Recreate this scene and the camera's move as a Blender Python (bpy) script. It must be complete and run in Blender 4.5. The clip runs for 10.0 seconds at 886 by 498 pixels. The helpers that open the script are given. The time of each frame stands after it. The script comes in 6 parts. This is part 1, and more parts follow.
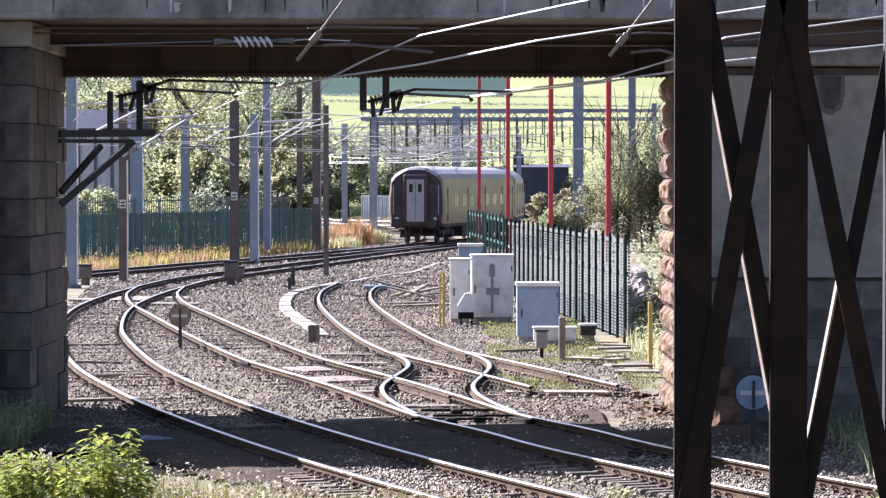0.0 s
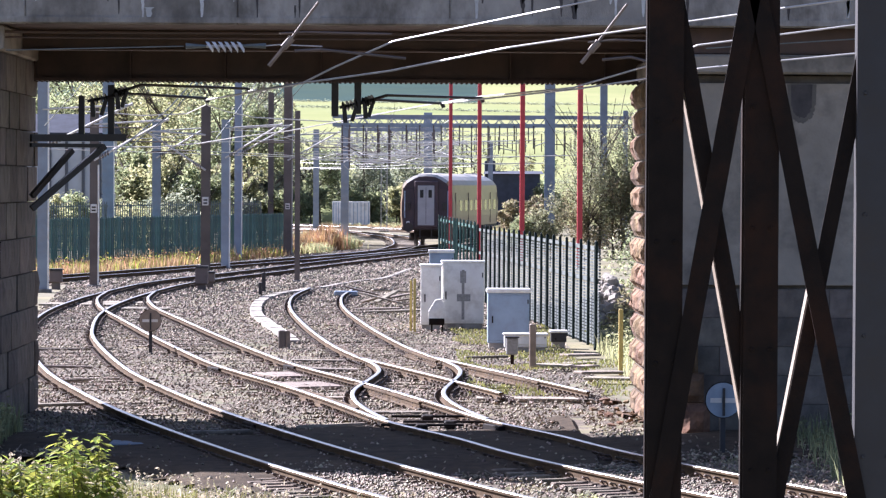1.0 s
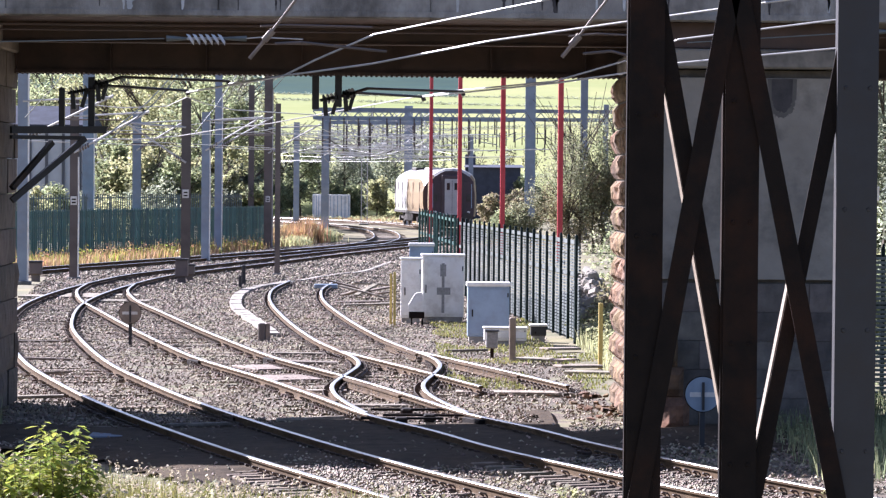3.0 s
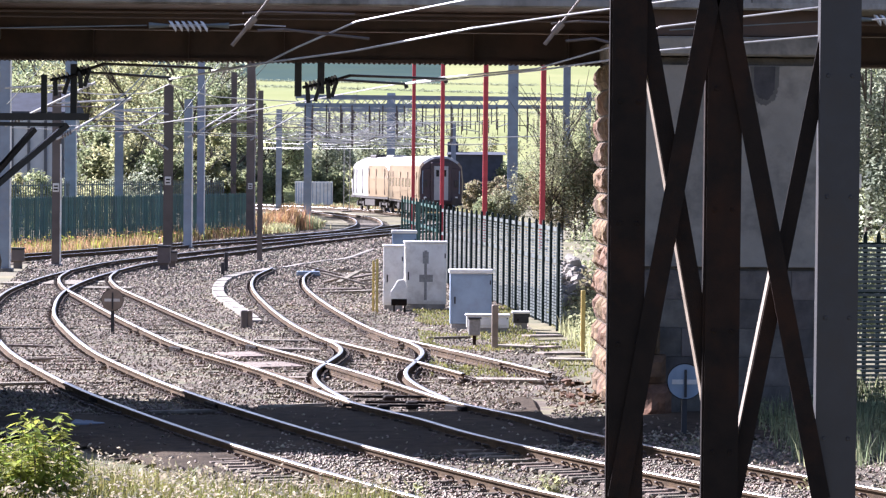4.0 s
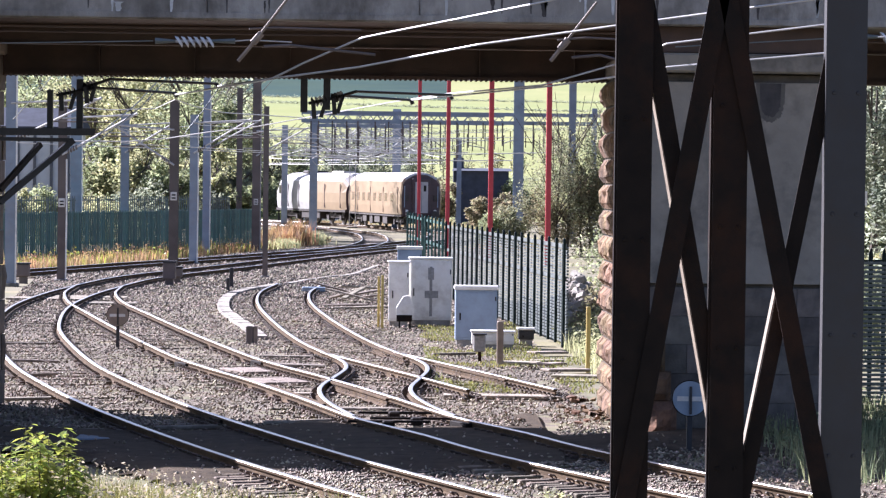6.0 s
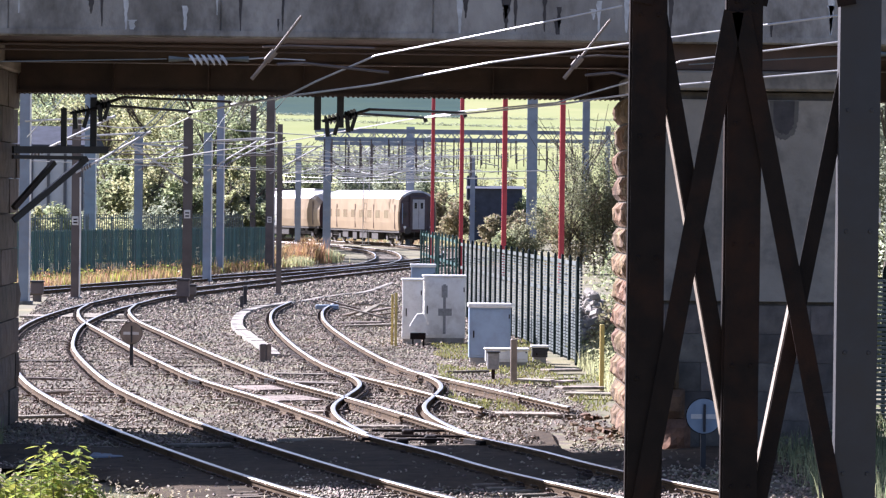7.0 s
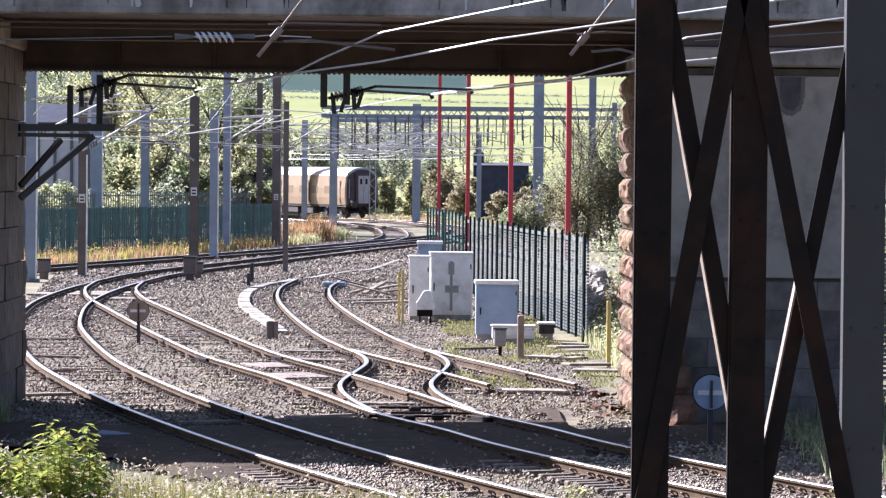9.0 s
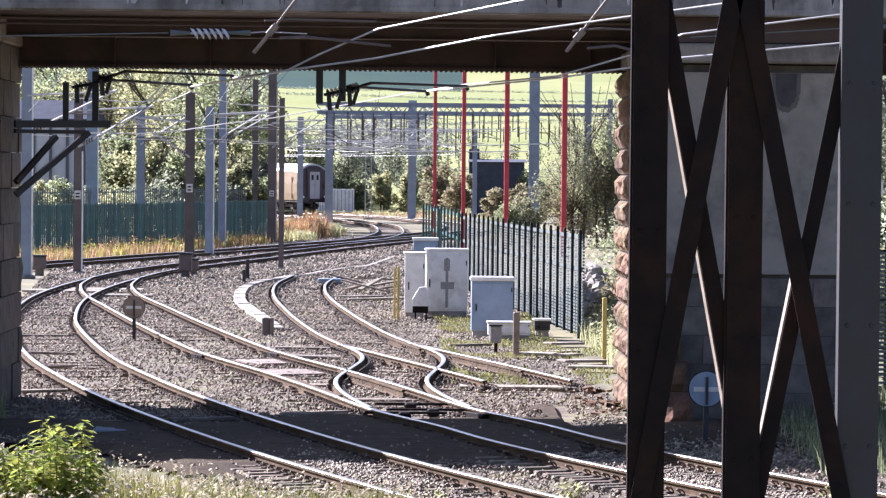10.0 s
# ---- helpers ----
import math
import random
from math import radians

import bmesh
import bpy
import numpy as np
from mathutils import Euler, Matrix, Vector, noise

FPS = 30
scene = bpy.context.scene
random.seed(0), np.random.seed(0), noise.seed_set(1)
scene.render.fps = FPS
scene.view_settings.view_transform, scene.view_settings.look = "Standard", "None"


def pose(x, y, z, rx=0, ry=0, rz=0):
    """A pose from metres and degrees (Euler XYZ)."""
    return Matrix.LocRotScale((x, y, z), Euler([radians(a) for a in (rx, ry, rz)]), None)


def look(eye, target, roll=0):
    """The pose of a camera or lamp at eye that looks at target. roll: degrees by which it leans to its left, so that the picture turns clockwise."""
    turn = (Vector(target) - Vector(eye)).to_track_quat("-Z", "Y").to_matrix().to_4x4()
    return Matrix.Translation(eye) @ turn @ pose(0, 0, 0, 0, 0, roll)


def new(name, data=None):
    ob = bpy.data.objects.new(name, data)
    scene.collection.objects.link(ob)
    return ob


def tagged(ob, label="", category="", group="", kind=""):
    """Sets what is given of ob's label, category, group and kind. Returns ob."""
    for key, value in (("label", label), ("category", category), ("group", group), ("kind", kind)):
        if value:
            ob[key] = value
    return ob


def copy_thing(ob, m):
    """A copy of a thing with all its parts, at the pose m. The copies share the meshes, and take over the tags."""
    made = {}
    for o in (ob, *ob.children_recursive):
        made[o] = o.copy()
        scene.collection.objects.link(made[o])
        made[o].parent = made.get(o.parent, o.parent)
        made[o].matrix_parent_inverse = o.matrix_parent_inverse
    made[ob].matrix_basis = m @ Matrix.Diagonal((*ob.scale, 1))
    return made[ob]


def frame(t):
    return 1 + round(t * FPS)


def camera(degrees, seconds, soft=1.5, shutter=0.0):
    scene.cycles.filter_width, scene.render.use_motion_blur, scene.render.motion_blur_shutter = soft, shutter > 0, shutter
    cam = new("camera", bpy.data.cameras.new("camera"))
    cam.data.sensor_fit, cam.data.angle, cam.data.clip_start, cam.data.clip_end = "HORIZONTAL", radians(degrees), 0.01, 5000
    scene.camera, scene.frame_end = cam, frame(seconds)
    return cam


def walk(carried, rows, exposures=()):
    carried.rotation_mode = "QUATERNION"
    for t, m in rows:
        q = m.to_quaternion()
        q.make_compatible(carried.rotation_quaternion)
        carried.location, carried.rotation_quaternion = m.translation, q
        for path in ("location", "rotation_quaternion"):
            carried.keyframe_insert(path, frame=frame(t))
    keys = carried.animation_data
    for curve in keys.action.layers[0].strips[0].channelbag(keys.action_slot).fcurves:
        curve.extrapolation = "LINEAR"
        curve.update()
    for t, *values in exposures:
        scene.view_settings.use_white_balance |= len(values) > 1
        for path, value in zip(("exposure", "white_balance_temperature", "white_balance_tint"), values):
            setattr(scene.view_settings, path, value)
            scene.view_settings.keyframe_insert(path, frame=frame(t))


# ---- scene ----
EYE = (0.0, 0.0, 3.6)
AIM = [  # seconds, turn to the left, tilt, lean (degrees)
    (0.0, 0.0000, -1.3124, 0.000), (0.5, -0.2121, -1.3849, 0.207), (1.0, -0.5332, -1.1964, 0.295),
    (1.5, -0.6979, -1.1524, 0.366), (2.0, -0.7847, -1.2518, 0.373), (2.5, -0.7777, -1.2344, 0.473),
    (4.0, -1.2254, -1.5490, 0.540), (4.5, -1.2269, -1.5038, 0.769), (5.0, -1.5285, -1.3903, 0.755),
    (5.5, -1.3608, -1.3818, 0.733), (7.0, -0.8686, -0.9277, 0.652), (7.5, -0.9102, -0.9423, 0.652),
    (8.0, -0.9513, -0.8599, 0.535), (8.5, -1.0201, -0.9643, 0.729), (9.0, -0.7498, -1.3553, 0.523),
    (9.5, -0.9115, -1.4068, 0.485), (10.0, -0.8303, -1.4178, 0.537)]
cam = camera(16.23, 10.0, soft=1.3)
walk(cam, [(t, Matrix.Translation(EYE) @ Euler((radians(90 + p), 0, radians(a))).to_matrix().to_4x4() @ pose(0, 0, 0, 0, 0, r))
           for t, a, p, r in AIM], exposures=[(0.0, 2.03, 5480, 25), (4.5, 2.0, 5480, 25), (6.0, 1.95, 5480, 25), (8.5, 1.94, 5480, 25), (9.2, 2.0, 5480, 25), (10.0, 2.0, 5480, 25)])

# ---- light ----
SUN_EL, SUN_AZ = radians(34), radians(-52)   # azimuth from +y towards +x
world = bpy.data.worlds.new("sky")
scene.world = world
world.use_nodes = True
wn = world.node_tree.nodes
sky = wn.new("ShaderNodeTexSky")
sky.sky_type = "NISHITA"
sky.sun_disc = False
sky.sun_elevation, sky.sun_rotation = SUN_EL, SUN_AZ % (2 * math.pi)
sky.dust_density = 2.0
world.node_tree.links.new(sky.outputs[0], wn["Background"].inputs[0])
wn["Background"].inputs[1].default_value = 0.041
sun_dir = Vector((math.sin(SUN_AZ) * math.cos(SUN_EL), math.cos(SUN_AZ) * math.cos(SUN_EL), math.sin(SUN_EL)))
lamp = bpy.data.lights.new("sun", "SUN")
lamp.energy, lamp.angle, lamp.color = 5.0, radians(0.6), (1.0, 0.93, 0.82)
sun = new("sun", lamp)
sun.matrix_world = look(sun_dir * 200, (0, 0, 0))

# ---- materials ----


def mat(name, a, b=None, scale=4.0, rough=0.8, metal=0.0, bump=0.0, bscale=40.0, stain=None, sscale=0.5, samt=0.5,
        vary=0.0, trans=0.0, stretch=(1, 1, 1), spec=0.5, low=0.35, high=0.65):
    """Two-colour noise at one scale, stains at a second, fine relief, random tint from piece to piece."""
    m = bpy.data.materials.new(name)
    m.use_nodes = True
    nt = m.node_tree
    nd, ln = nt.nodes, nt.links.new
    p = nd["Principled BSDF"]
    p.inputs["Roughness"].default_value, p.inputs["Metallic"].default_value = rough, metal
    p.inputs["Specular IOR Level"].default_value = spec
    tc = nd.new("ShaderNodeTexCoord")
    mp = nd.new("ShaderNodeMapping")
    mp.inputs["Scale"].default_value = stretch
    ln(tc.outputs["Object"], mp.inputs[0])

    def noise_tex(s, detail, rough_=0.6):
        n = nd.new("ShaderNodeTexNoise")
        n.inputs["Scale"].default_value, n.inputs["Detail"].default_value = s, detail
        n.inputs["Roughness"].default_value = rough_
        ln(mp.outputs[0], n.inputs["Vector"])
        return n

    def ramp(src, lo, hi):
        r = nd.new("ShaderNodeMapRange")
        r.inputs[1].default_value, r.inputs[2].default_value = lo, hi
        ln(src, r.inputs[0])
        return r.outputs[0]

    def mix(fac, x, y):
        k = nd.new("ShaderNodeMix")
        k.data_type = "RGBA"
        for sock, v in ((k.inputs[0], fac), (k.inputs[6], x), (k.inputs[7], y)):
            if isinstance(v, (tuple, list)):
                sock.default_value = (*v, 1)
            elif isinstance(v, float):
                sock.default_value = v
            else:
                ln(v, sock)
        return k.outputs[2]
    col = mix(ramp(noise_tex(scale, 6).outputs[0], low, high), a, b or tuple(c * 0.7 for c in a))
    if stain:
        s = nd.new("ShaderNodeMath")
        s.operation = "MULTIPLY"
        s.inputs[1].default_value = samt
        ln(ramp(noise_tex(sscale, 5, 0.7).outputs[0], 0.48, 0.68), s.inputs[0])
        col = mix(s.outputs[0], col, stain)
    if vary:
        info = nd.new("ShaderNodeObjectInfo")
        geo = nd.new("ShaderNodeNewGeometry")
        add = nd.new("ShaderNodeMath")
        add.operation = "ADD"
        ln(info.outputs["Random"], add.inputs[0])
        ln(geo.outputs["Random Per Island"], add.inputs[1])
        fr = nd.new("ShaderNodeMath")
        fr.operation = "FRACT"
        ln(add.outputs[0], fr.inputs[0])
        hs = nd.new("ShaderNodeHueSaturation")
        mr = nd.new("ShaderNodeMapRange")
        mr.inputs[3].default_value, mr.inputs[4].default_value = 1 - vary, 1 + vary
        ln(fr.outputs[0], mr.inputs[0])
        ln(mr.outputs[0], hs.inputs["Value"])
        sp = nd.new("ShaderNodeMath")     # a second random number, for the hue
        sp.operation = "MULTIPLY"
        sp.inputs[1].default_value = 7.31
        ln(add.outputs[0], sp.inputs[0])
        fh = nd.new("ShaderNodeMath")
        fh.operation = "FRACT"
        ln(sp.outputs[0], fh.inputs[0])
        mh = nd.new("ShaderNodeMapRange")
        mh.inputs[3].default_value, mh.inputs[4].default_value = 0.5 - vary * 0.07, 0.5 + vary * 0.06
        ln(fh.outputs[0], mh.inputs[0])
        ln(mh.outputs[0], hs.inputs["Hue"])
        ln(col, hs.inputs["Color"])
        col = hs.outputs[0]
    ln(col, p.inputs["Base Color"])
    if bump:
        bn = nd.new("ShaderNodeBump")
        bn.inputs["Strength"].default_value = bump
        bn.inputs["Distance"].default_value = 0.02
        ln(noise_tex(bscale, 4).outputs[0], bn.inputs["Height"])
        ln(bn.outputs[0], p.inputs["Normal"])
    if trans:
        tl = nd.new("ShaderNodeBsdfTranslucent")
        ln(col, tl.inputs[0])
        ms = nd.new("ShaderNodeMixShader")
        ms.inputs[0].default_value = trans
        ln(p.outputs[0], ms.inputs[1])
        ln(tl.outputs[0], ms.inputs[2])
        ln(ms.outputs[0], nd["Material Output"].inputs[0])
    return m


BALLAST = mat("ballast", (0.16, 0.13, 0.09), (0.06, 0.048, 0.033), 14, 0.9, bump=1.0, bscale=24, stain=(0.09, 0.057, 0.03), sscale=0.35, samt=0.55)
STONE_CHIP = mat("ballast_stone", (0.36, 0.298, 0.21), (0.12, 0.095, 0.064), 3, 0.75, vary=0.65, stain=(0.10, 0.062, 0.034), sscale=0.45, samt=0.85)
# earth whose dark base colour carries the shade under the bridge
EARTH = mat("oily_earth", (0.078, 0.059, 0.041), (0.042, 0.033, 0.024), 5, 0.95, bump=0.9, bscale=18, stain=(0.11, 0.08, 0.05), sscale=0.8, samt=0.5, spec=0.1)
RAIL_TOP = mat("rail_head", (0.80, 0.77, 0.73), (0.60, 0.56, 0.51), 6, 0.38, metal=1.0, bump=0.1)
RAIL_SIDE = mat("rail_side", (0.095, 0.061, 0.03), (0.048, 0.03, 0.016), 9, 0.85, bump=0.4, bscale=60, stain=(0.15, 0.10, 0.053), sscale=1.2, spec=0.2)
CLIP = mat("rail_chair", (0.10, 0.07, 0.048), (0.05, 0.036, 0.026), 20, 0.7, vary=0.4)
SLEEPER = mat("sleeper", (0.22, 0.175, 0.12), (0.10, 0.078, 0.052), 3, 0.85, bump=0.6, bscale=40, vary=0.35)
TIMBER = mat("old_timber", (0.31, 0.26, 0.20), (0.17, 0.14, 0.105), 6, 0.85, bump=0.5, vary=0.35)
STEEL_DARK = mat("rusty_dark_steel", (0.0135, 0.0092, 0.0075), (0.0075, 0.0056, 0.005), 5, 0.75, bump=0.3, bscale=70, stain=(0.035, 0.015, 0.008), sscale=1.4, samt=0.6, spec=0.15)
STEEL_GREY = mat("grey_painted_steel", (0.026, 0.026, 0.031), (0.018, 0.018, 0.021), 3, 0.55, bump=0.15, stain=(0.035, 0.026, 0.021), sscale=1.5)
# pale tone that stands for sun on the brace flanges
SUNLIT_EDGE = mat("sunlit_edge_pale", (0.30, 0.25, 0.19), (0.20, 0.16, 0.12), 8, 0.6)
GIRDER = mat("bridge_girder_paint", (0.085, 0.048, 0.034), (0.05, 0.03, 0.022), 2, 0.6, bump=0.2, stain=(0.09, 0.05, 0.03), sscale=0.8)
CONCRETE = mat("stained_concrete", (0.40, 0.375, 0.34), (0.24, 0.222, 0.20), 1.1, 0.85, bump=0.4, bscale=30, stain=(0.10, 0.088, 0.075), sscale=0.9, samt=0.85, stretch=(1.2, 1, 0.7))
LIME = mat("lime_streak", (0.66, 0.66, 0.66), (0.45, 0.45, 0.44), 6, 0.8)
SOOT = mat("soot_stain", (0.05, 0.045, 0.045), (0.09, 0.08, 0.075), 4, 0.9)
RENDERED = mat("pier_render", (0.34, 0.30, 0.245), (0.25, 0.222, 0.182), 1.5, 0.9, bump=0.4, bscale=20, stain=(0.10, 0.09, 0.077), sscale=0.8, samt=0.85)
PIERSTONE = mat("pier_dark_stone", (0.175, 0.148, 0.122), (0.07, 0.06, 0.05), 2.2, 0.9, bump=0.9, bscale=10, vary=0.28, stain=(0.035, 0.032, 0.028), sscale=0.9, samt=0.85)
QUOIN = mat("quoin_sandstone", (0.20, 0.118, 0.054), (0.075, 0.045, 0.024), 5, 0.9, bump=1.0, bscale=14, vary=0.3, stain=(0.05, 0.035, 0.024), sscale=1.5, samt=0.6)
# blue made paler and greyer for the haze at the masts' distance
BLUE_MAST = mat("blue_grey_mast", (0.25, 0.295, 0.36), (0.19, 0.225, 0.285), 1.5, 0.5, metal=0.1, vary=0.2, stain=(0.22, 0.19, 0.17), sscale=1.3, samt=0.4)
BROWN_MAST = mat("brown_mast", (0.14, 0.112, 0.10), (0.085, 0.067, 0.06), 2, 0.7, vary=0.15, stain=(0.19, 0.16, 0.14), sscale=1.0, samt=0.4)
RED = mat("red_post_paint", (0.50, 0.05, 0.06), (0.38, 0.035, 0.045), 2, 0.5)
GALV = mat("galvanised_wire", (0.55, 0.54, 0.53), (0.40, 0.39, 0.38), 4, 0.45, metal=0.15)
BLACK = mat("black_insulator_steel", (0.022, 0.02, 0.022), (0.012, 0.012, 0.012), 8, 0.45)
CERAMIC = mat("white_insulator", (0.75, 0.75, 0.73), (0.6, 0.6, 0.58), 8, 0.25)
# green lightened for the haze over the far fence
FENCE_G = mat("green_fence_paint", (0.06, 0.145, 0.132), (0.042, 0.105, 0.098), 2, 0.55, vary=0.3)
FENCE_N = mat("dark_green_pale_paint", (0.03, 0.085, 0.072), (0.02, 0.058, 0.05), 2, 0.5, vary=0.25)
FENCE_Z = mat("galvanised_mesh", (0.155, 0.175, 0.17), (0.10, 0.115, 0.112), 3, 0.45, metal=0.2)
FENCE_D = mat("dark_green_fence_post", (0.012, 0.024, 0.022), (0.008, 0.016, 0.015), 3, 0.7, spec=0.2)
CASE_W = mat("white_cabinet_paint", (0.88, 0.86, 0.82), (0.79, 0.76, 0.71), 2.5, 0.5, stain=(0.42, 0.37, 0.31), sscale=2.0, samt=0.5)
# blue in this grey stands for skylight on the shaded fronts
CASE_B = mat("grey_cabinet_paint", (0.30, 0.385, 0.50), (0.245, 0.315, 0.42), 2, 0.45, stain=(0.25, 0.26, 0.28), sscale=2, samt=0.35)
CASE_MARK = mat("cabinet_mark", (0.22, 0.21, 0.20), (0.33, 0.32, 0.31), 20, 0.6)
YELLOW = mat("yellow_post_paint", (0.56, 0.43, 0.13), (0.45, 0.34, 0.10), 5, 0.6)
TROUGH = mat("pale_concrete_trough", (0.36, 0.325, 0.275), (0.23, 0.205, 0.17), 4, 0.85, bump=0.5, vary=0.2, stain=(0.14, 0.12, 0.095), sscale=1.4, samt=0.7)
# slate lightened to stand for haze over the far roofs
SLATE = mat("dark_slate", (0.072, 0.08, 0.108), (0.052, 0.058, 0.077), 2, 0.9, spec=0.2)
CLADDING = mat("pale_cladding", (0.60, 0.60, 0.60), (0.50, 0.50, 0.51), 1, 0.6)
CLAD_DARK = mat("dark_cladding_strip", (0.13, 0.13, 0.14), (0.1, 0.1, 0.11), 1, 0.6)
SOIL = mat("trackside_soil", (0.17, 0.14, 0.09), (0.10, 0.10, 0.045), 1.0, 0.95, bump=0.6, bscale=10, stain=(0.25, 0.21, 0.08), sscale=0.2)
PASTURE = mat("pasture", (0.185, 0.205, 0.065), (0.26, 0.26, 0.105), 0.03, 1.0, bump=0.2, bscale=1, stain=(0.13, 0.18, 0.055), sscale=0.012, samt=0.6, spec=0.2)
DARK_FIELD = mat("dark_field", (0.036, 0.066, 0.056), (0.027, 0.052, 0.046), 0.05, 1.0, stain=(0.05, 0.075, 0.045), sscale=0.03, spec=0.05)
SOOT_EDGE = mat("soot_fringe", (0.15, 0.135, 0.115), (0.11, 0.10, 0.085), 5, 0.9)
# leaf greens lifted and greyed for haze on the distant trees
LEAF = mat("leaf_green", (0.31, 0.335, 0.175), (0.21, 0.245, 0.135), 0.6, 0.6, vary=0.45, trans=0.7)
LEAF_Y = mat("leaf_yellow_green", (0.39, 0.38, 0.19), (0.29, 0.305, 0.16), 0.6, 0.6, vary=0.4, trans=0.7)
LEAF_D = mat("leaf_dark", (0.30, 0.32, 0.215), (0.21, 0.24, 0.175), 0.6, 0.6, vary=0.5, trans=0.7)
LEAF_R = mat("leaf_rust", (0.47, 0.30, 0.15), (0.35, 0.21, 0.09), 0.8, 0.7, vary=0.5, trans=0.5)
LEAF_B = mat("leaf_brown", (0.32, 0.28, 0.16), (0.22, 0.20, 0.115), 0.8, 0.7, vary=0.5, trans=0.5)
LEAF_O = mat("leaf_olive", (0.30, 0.30, 0.175), (0.205, 0.215, 0.13), 0.6, 0.7, vary=0.55, trans=0.55)
LEAF_F = mat("leaf_fresh", (0.34, 0.37, 0.07), (0.22, 0.27, 0.045), 3, 0.42, vary=0.45, trans=0.5)
DRY = mat("dry_grass", (0.48, 0.33, 0.18), (0.32, 0.25, 0.12), 0.7, 0.8, vary=0.45, trans=0.35)
GRASS = mat("green_grass", (0.25, 0.24, 0.075), (0.17, 0.18, 0.05), 0.7, 0.7, vary=0.5, trans=0.4)
FLOWER = mat("pale_seed_heads", (0.55, 0.49, 0.36), (0.5, 0.42, 0.28), 5, 0.8, vary=0.3, trans=0.3)
BARK = mat("bark", (0.10, 0.08, 0.06), (0.06, 0.045, 0.035), 4, 0.9, bump=0.6)
COACH_SIDE = mat("cream_coach_paint", (0.30, 0.218, 0.135), (0.255, 0.183, 0.112), 0.8, 0.38, stain=(0.19, 0.135, 0.085), sscale=0.6, samt=0.4)
COACH_ROOF = mat("pale_roof_paint", (0.47, 0.45, 0.43), (0.36, 0.345, 0.33), 0.8, 0.5)
COACH_END = mat("dark_coach_end", (0.06, 0.034, 0.044), (0.042, 0.026, 0.032), 1.5, 0.45)
END_DOOR = mat("grey_end_door", (0.42, 0.41, 0.43), (0.34, 0.335, 0.35), 1.5, 0.5)
# side colour whitened for the glare on the loco's front half
LOCO_GLARE = mat("loco_glare_white", (0.40, 0.40, 0.385), (0.31, 0.31, 0.30), 0.8, 0.5, stain=(0.25, 0.23, 0.21), sscale=0.7, samt=0.6)
UNDER = mat("underframe_black", (0.03, 0.025, 0.024), (0.05, 0.04, 0.035), 3, 0.7)
WHEEL = mat("wheel_steel", (0.10, 0.085, 0.075), (0.06, 0.05, 0.045), 3, 0.6, metal=0.3)
WINDOW = mat("dark_glass", (0.02, 0.022, 0.026), (0.015, 0.016, 0.02), 1, 0.08)
SIGN_W = mat("sign_white", (0.70, 0.68, 0.65), (0.55, 0.52, 0.48), 6, 0.5)
SIGN_BACK = mat("sign_back", (0.28, 0.22, 0.17), (0.20, 0.155, 0.12), 6, 0.6)
SIGN_BLUE = mat("sign_blue_grey", (0.25, 0.31, 0.38), (0.20, 0.25, 0.31), 5, 0.5)
SLAB_BLUE = mat("blue_grey_slab", (0.13, 0.17, 0.22), (0.10, 0.13, 0.17), 5, 0.7, bump=0.4)

# ---- mesh tools ----


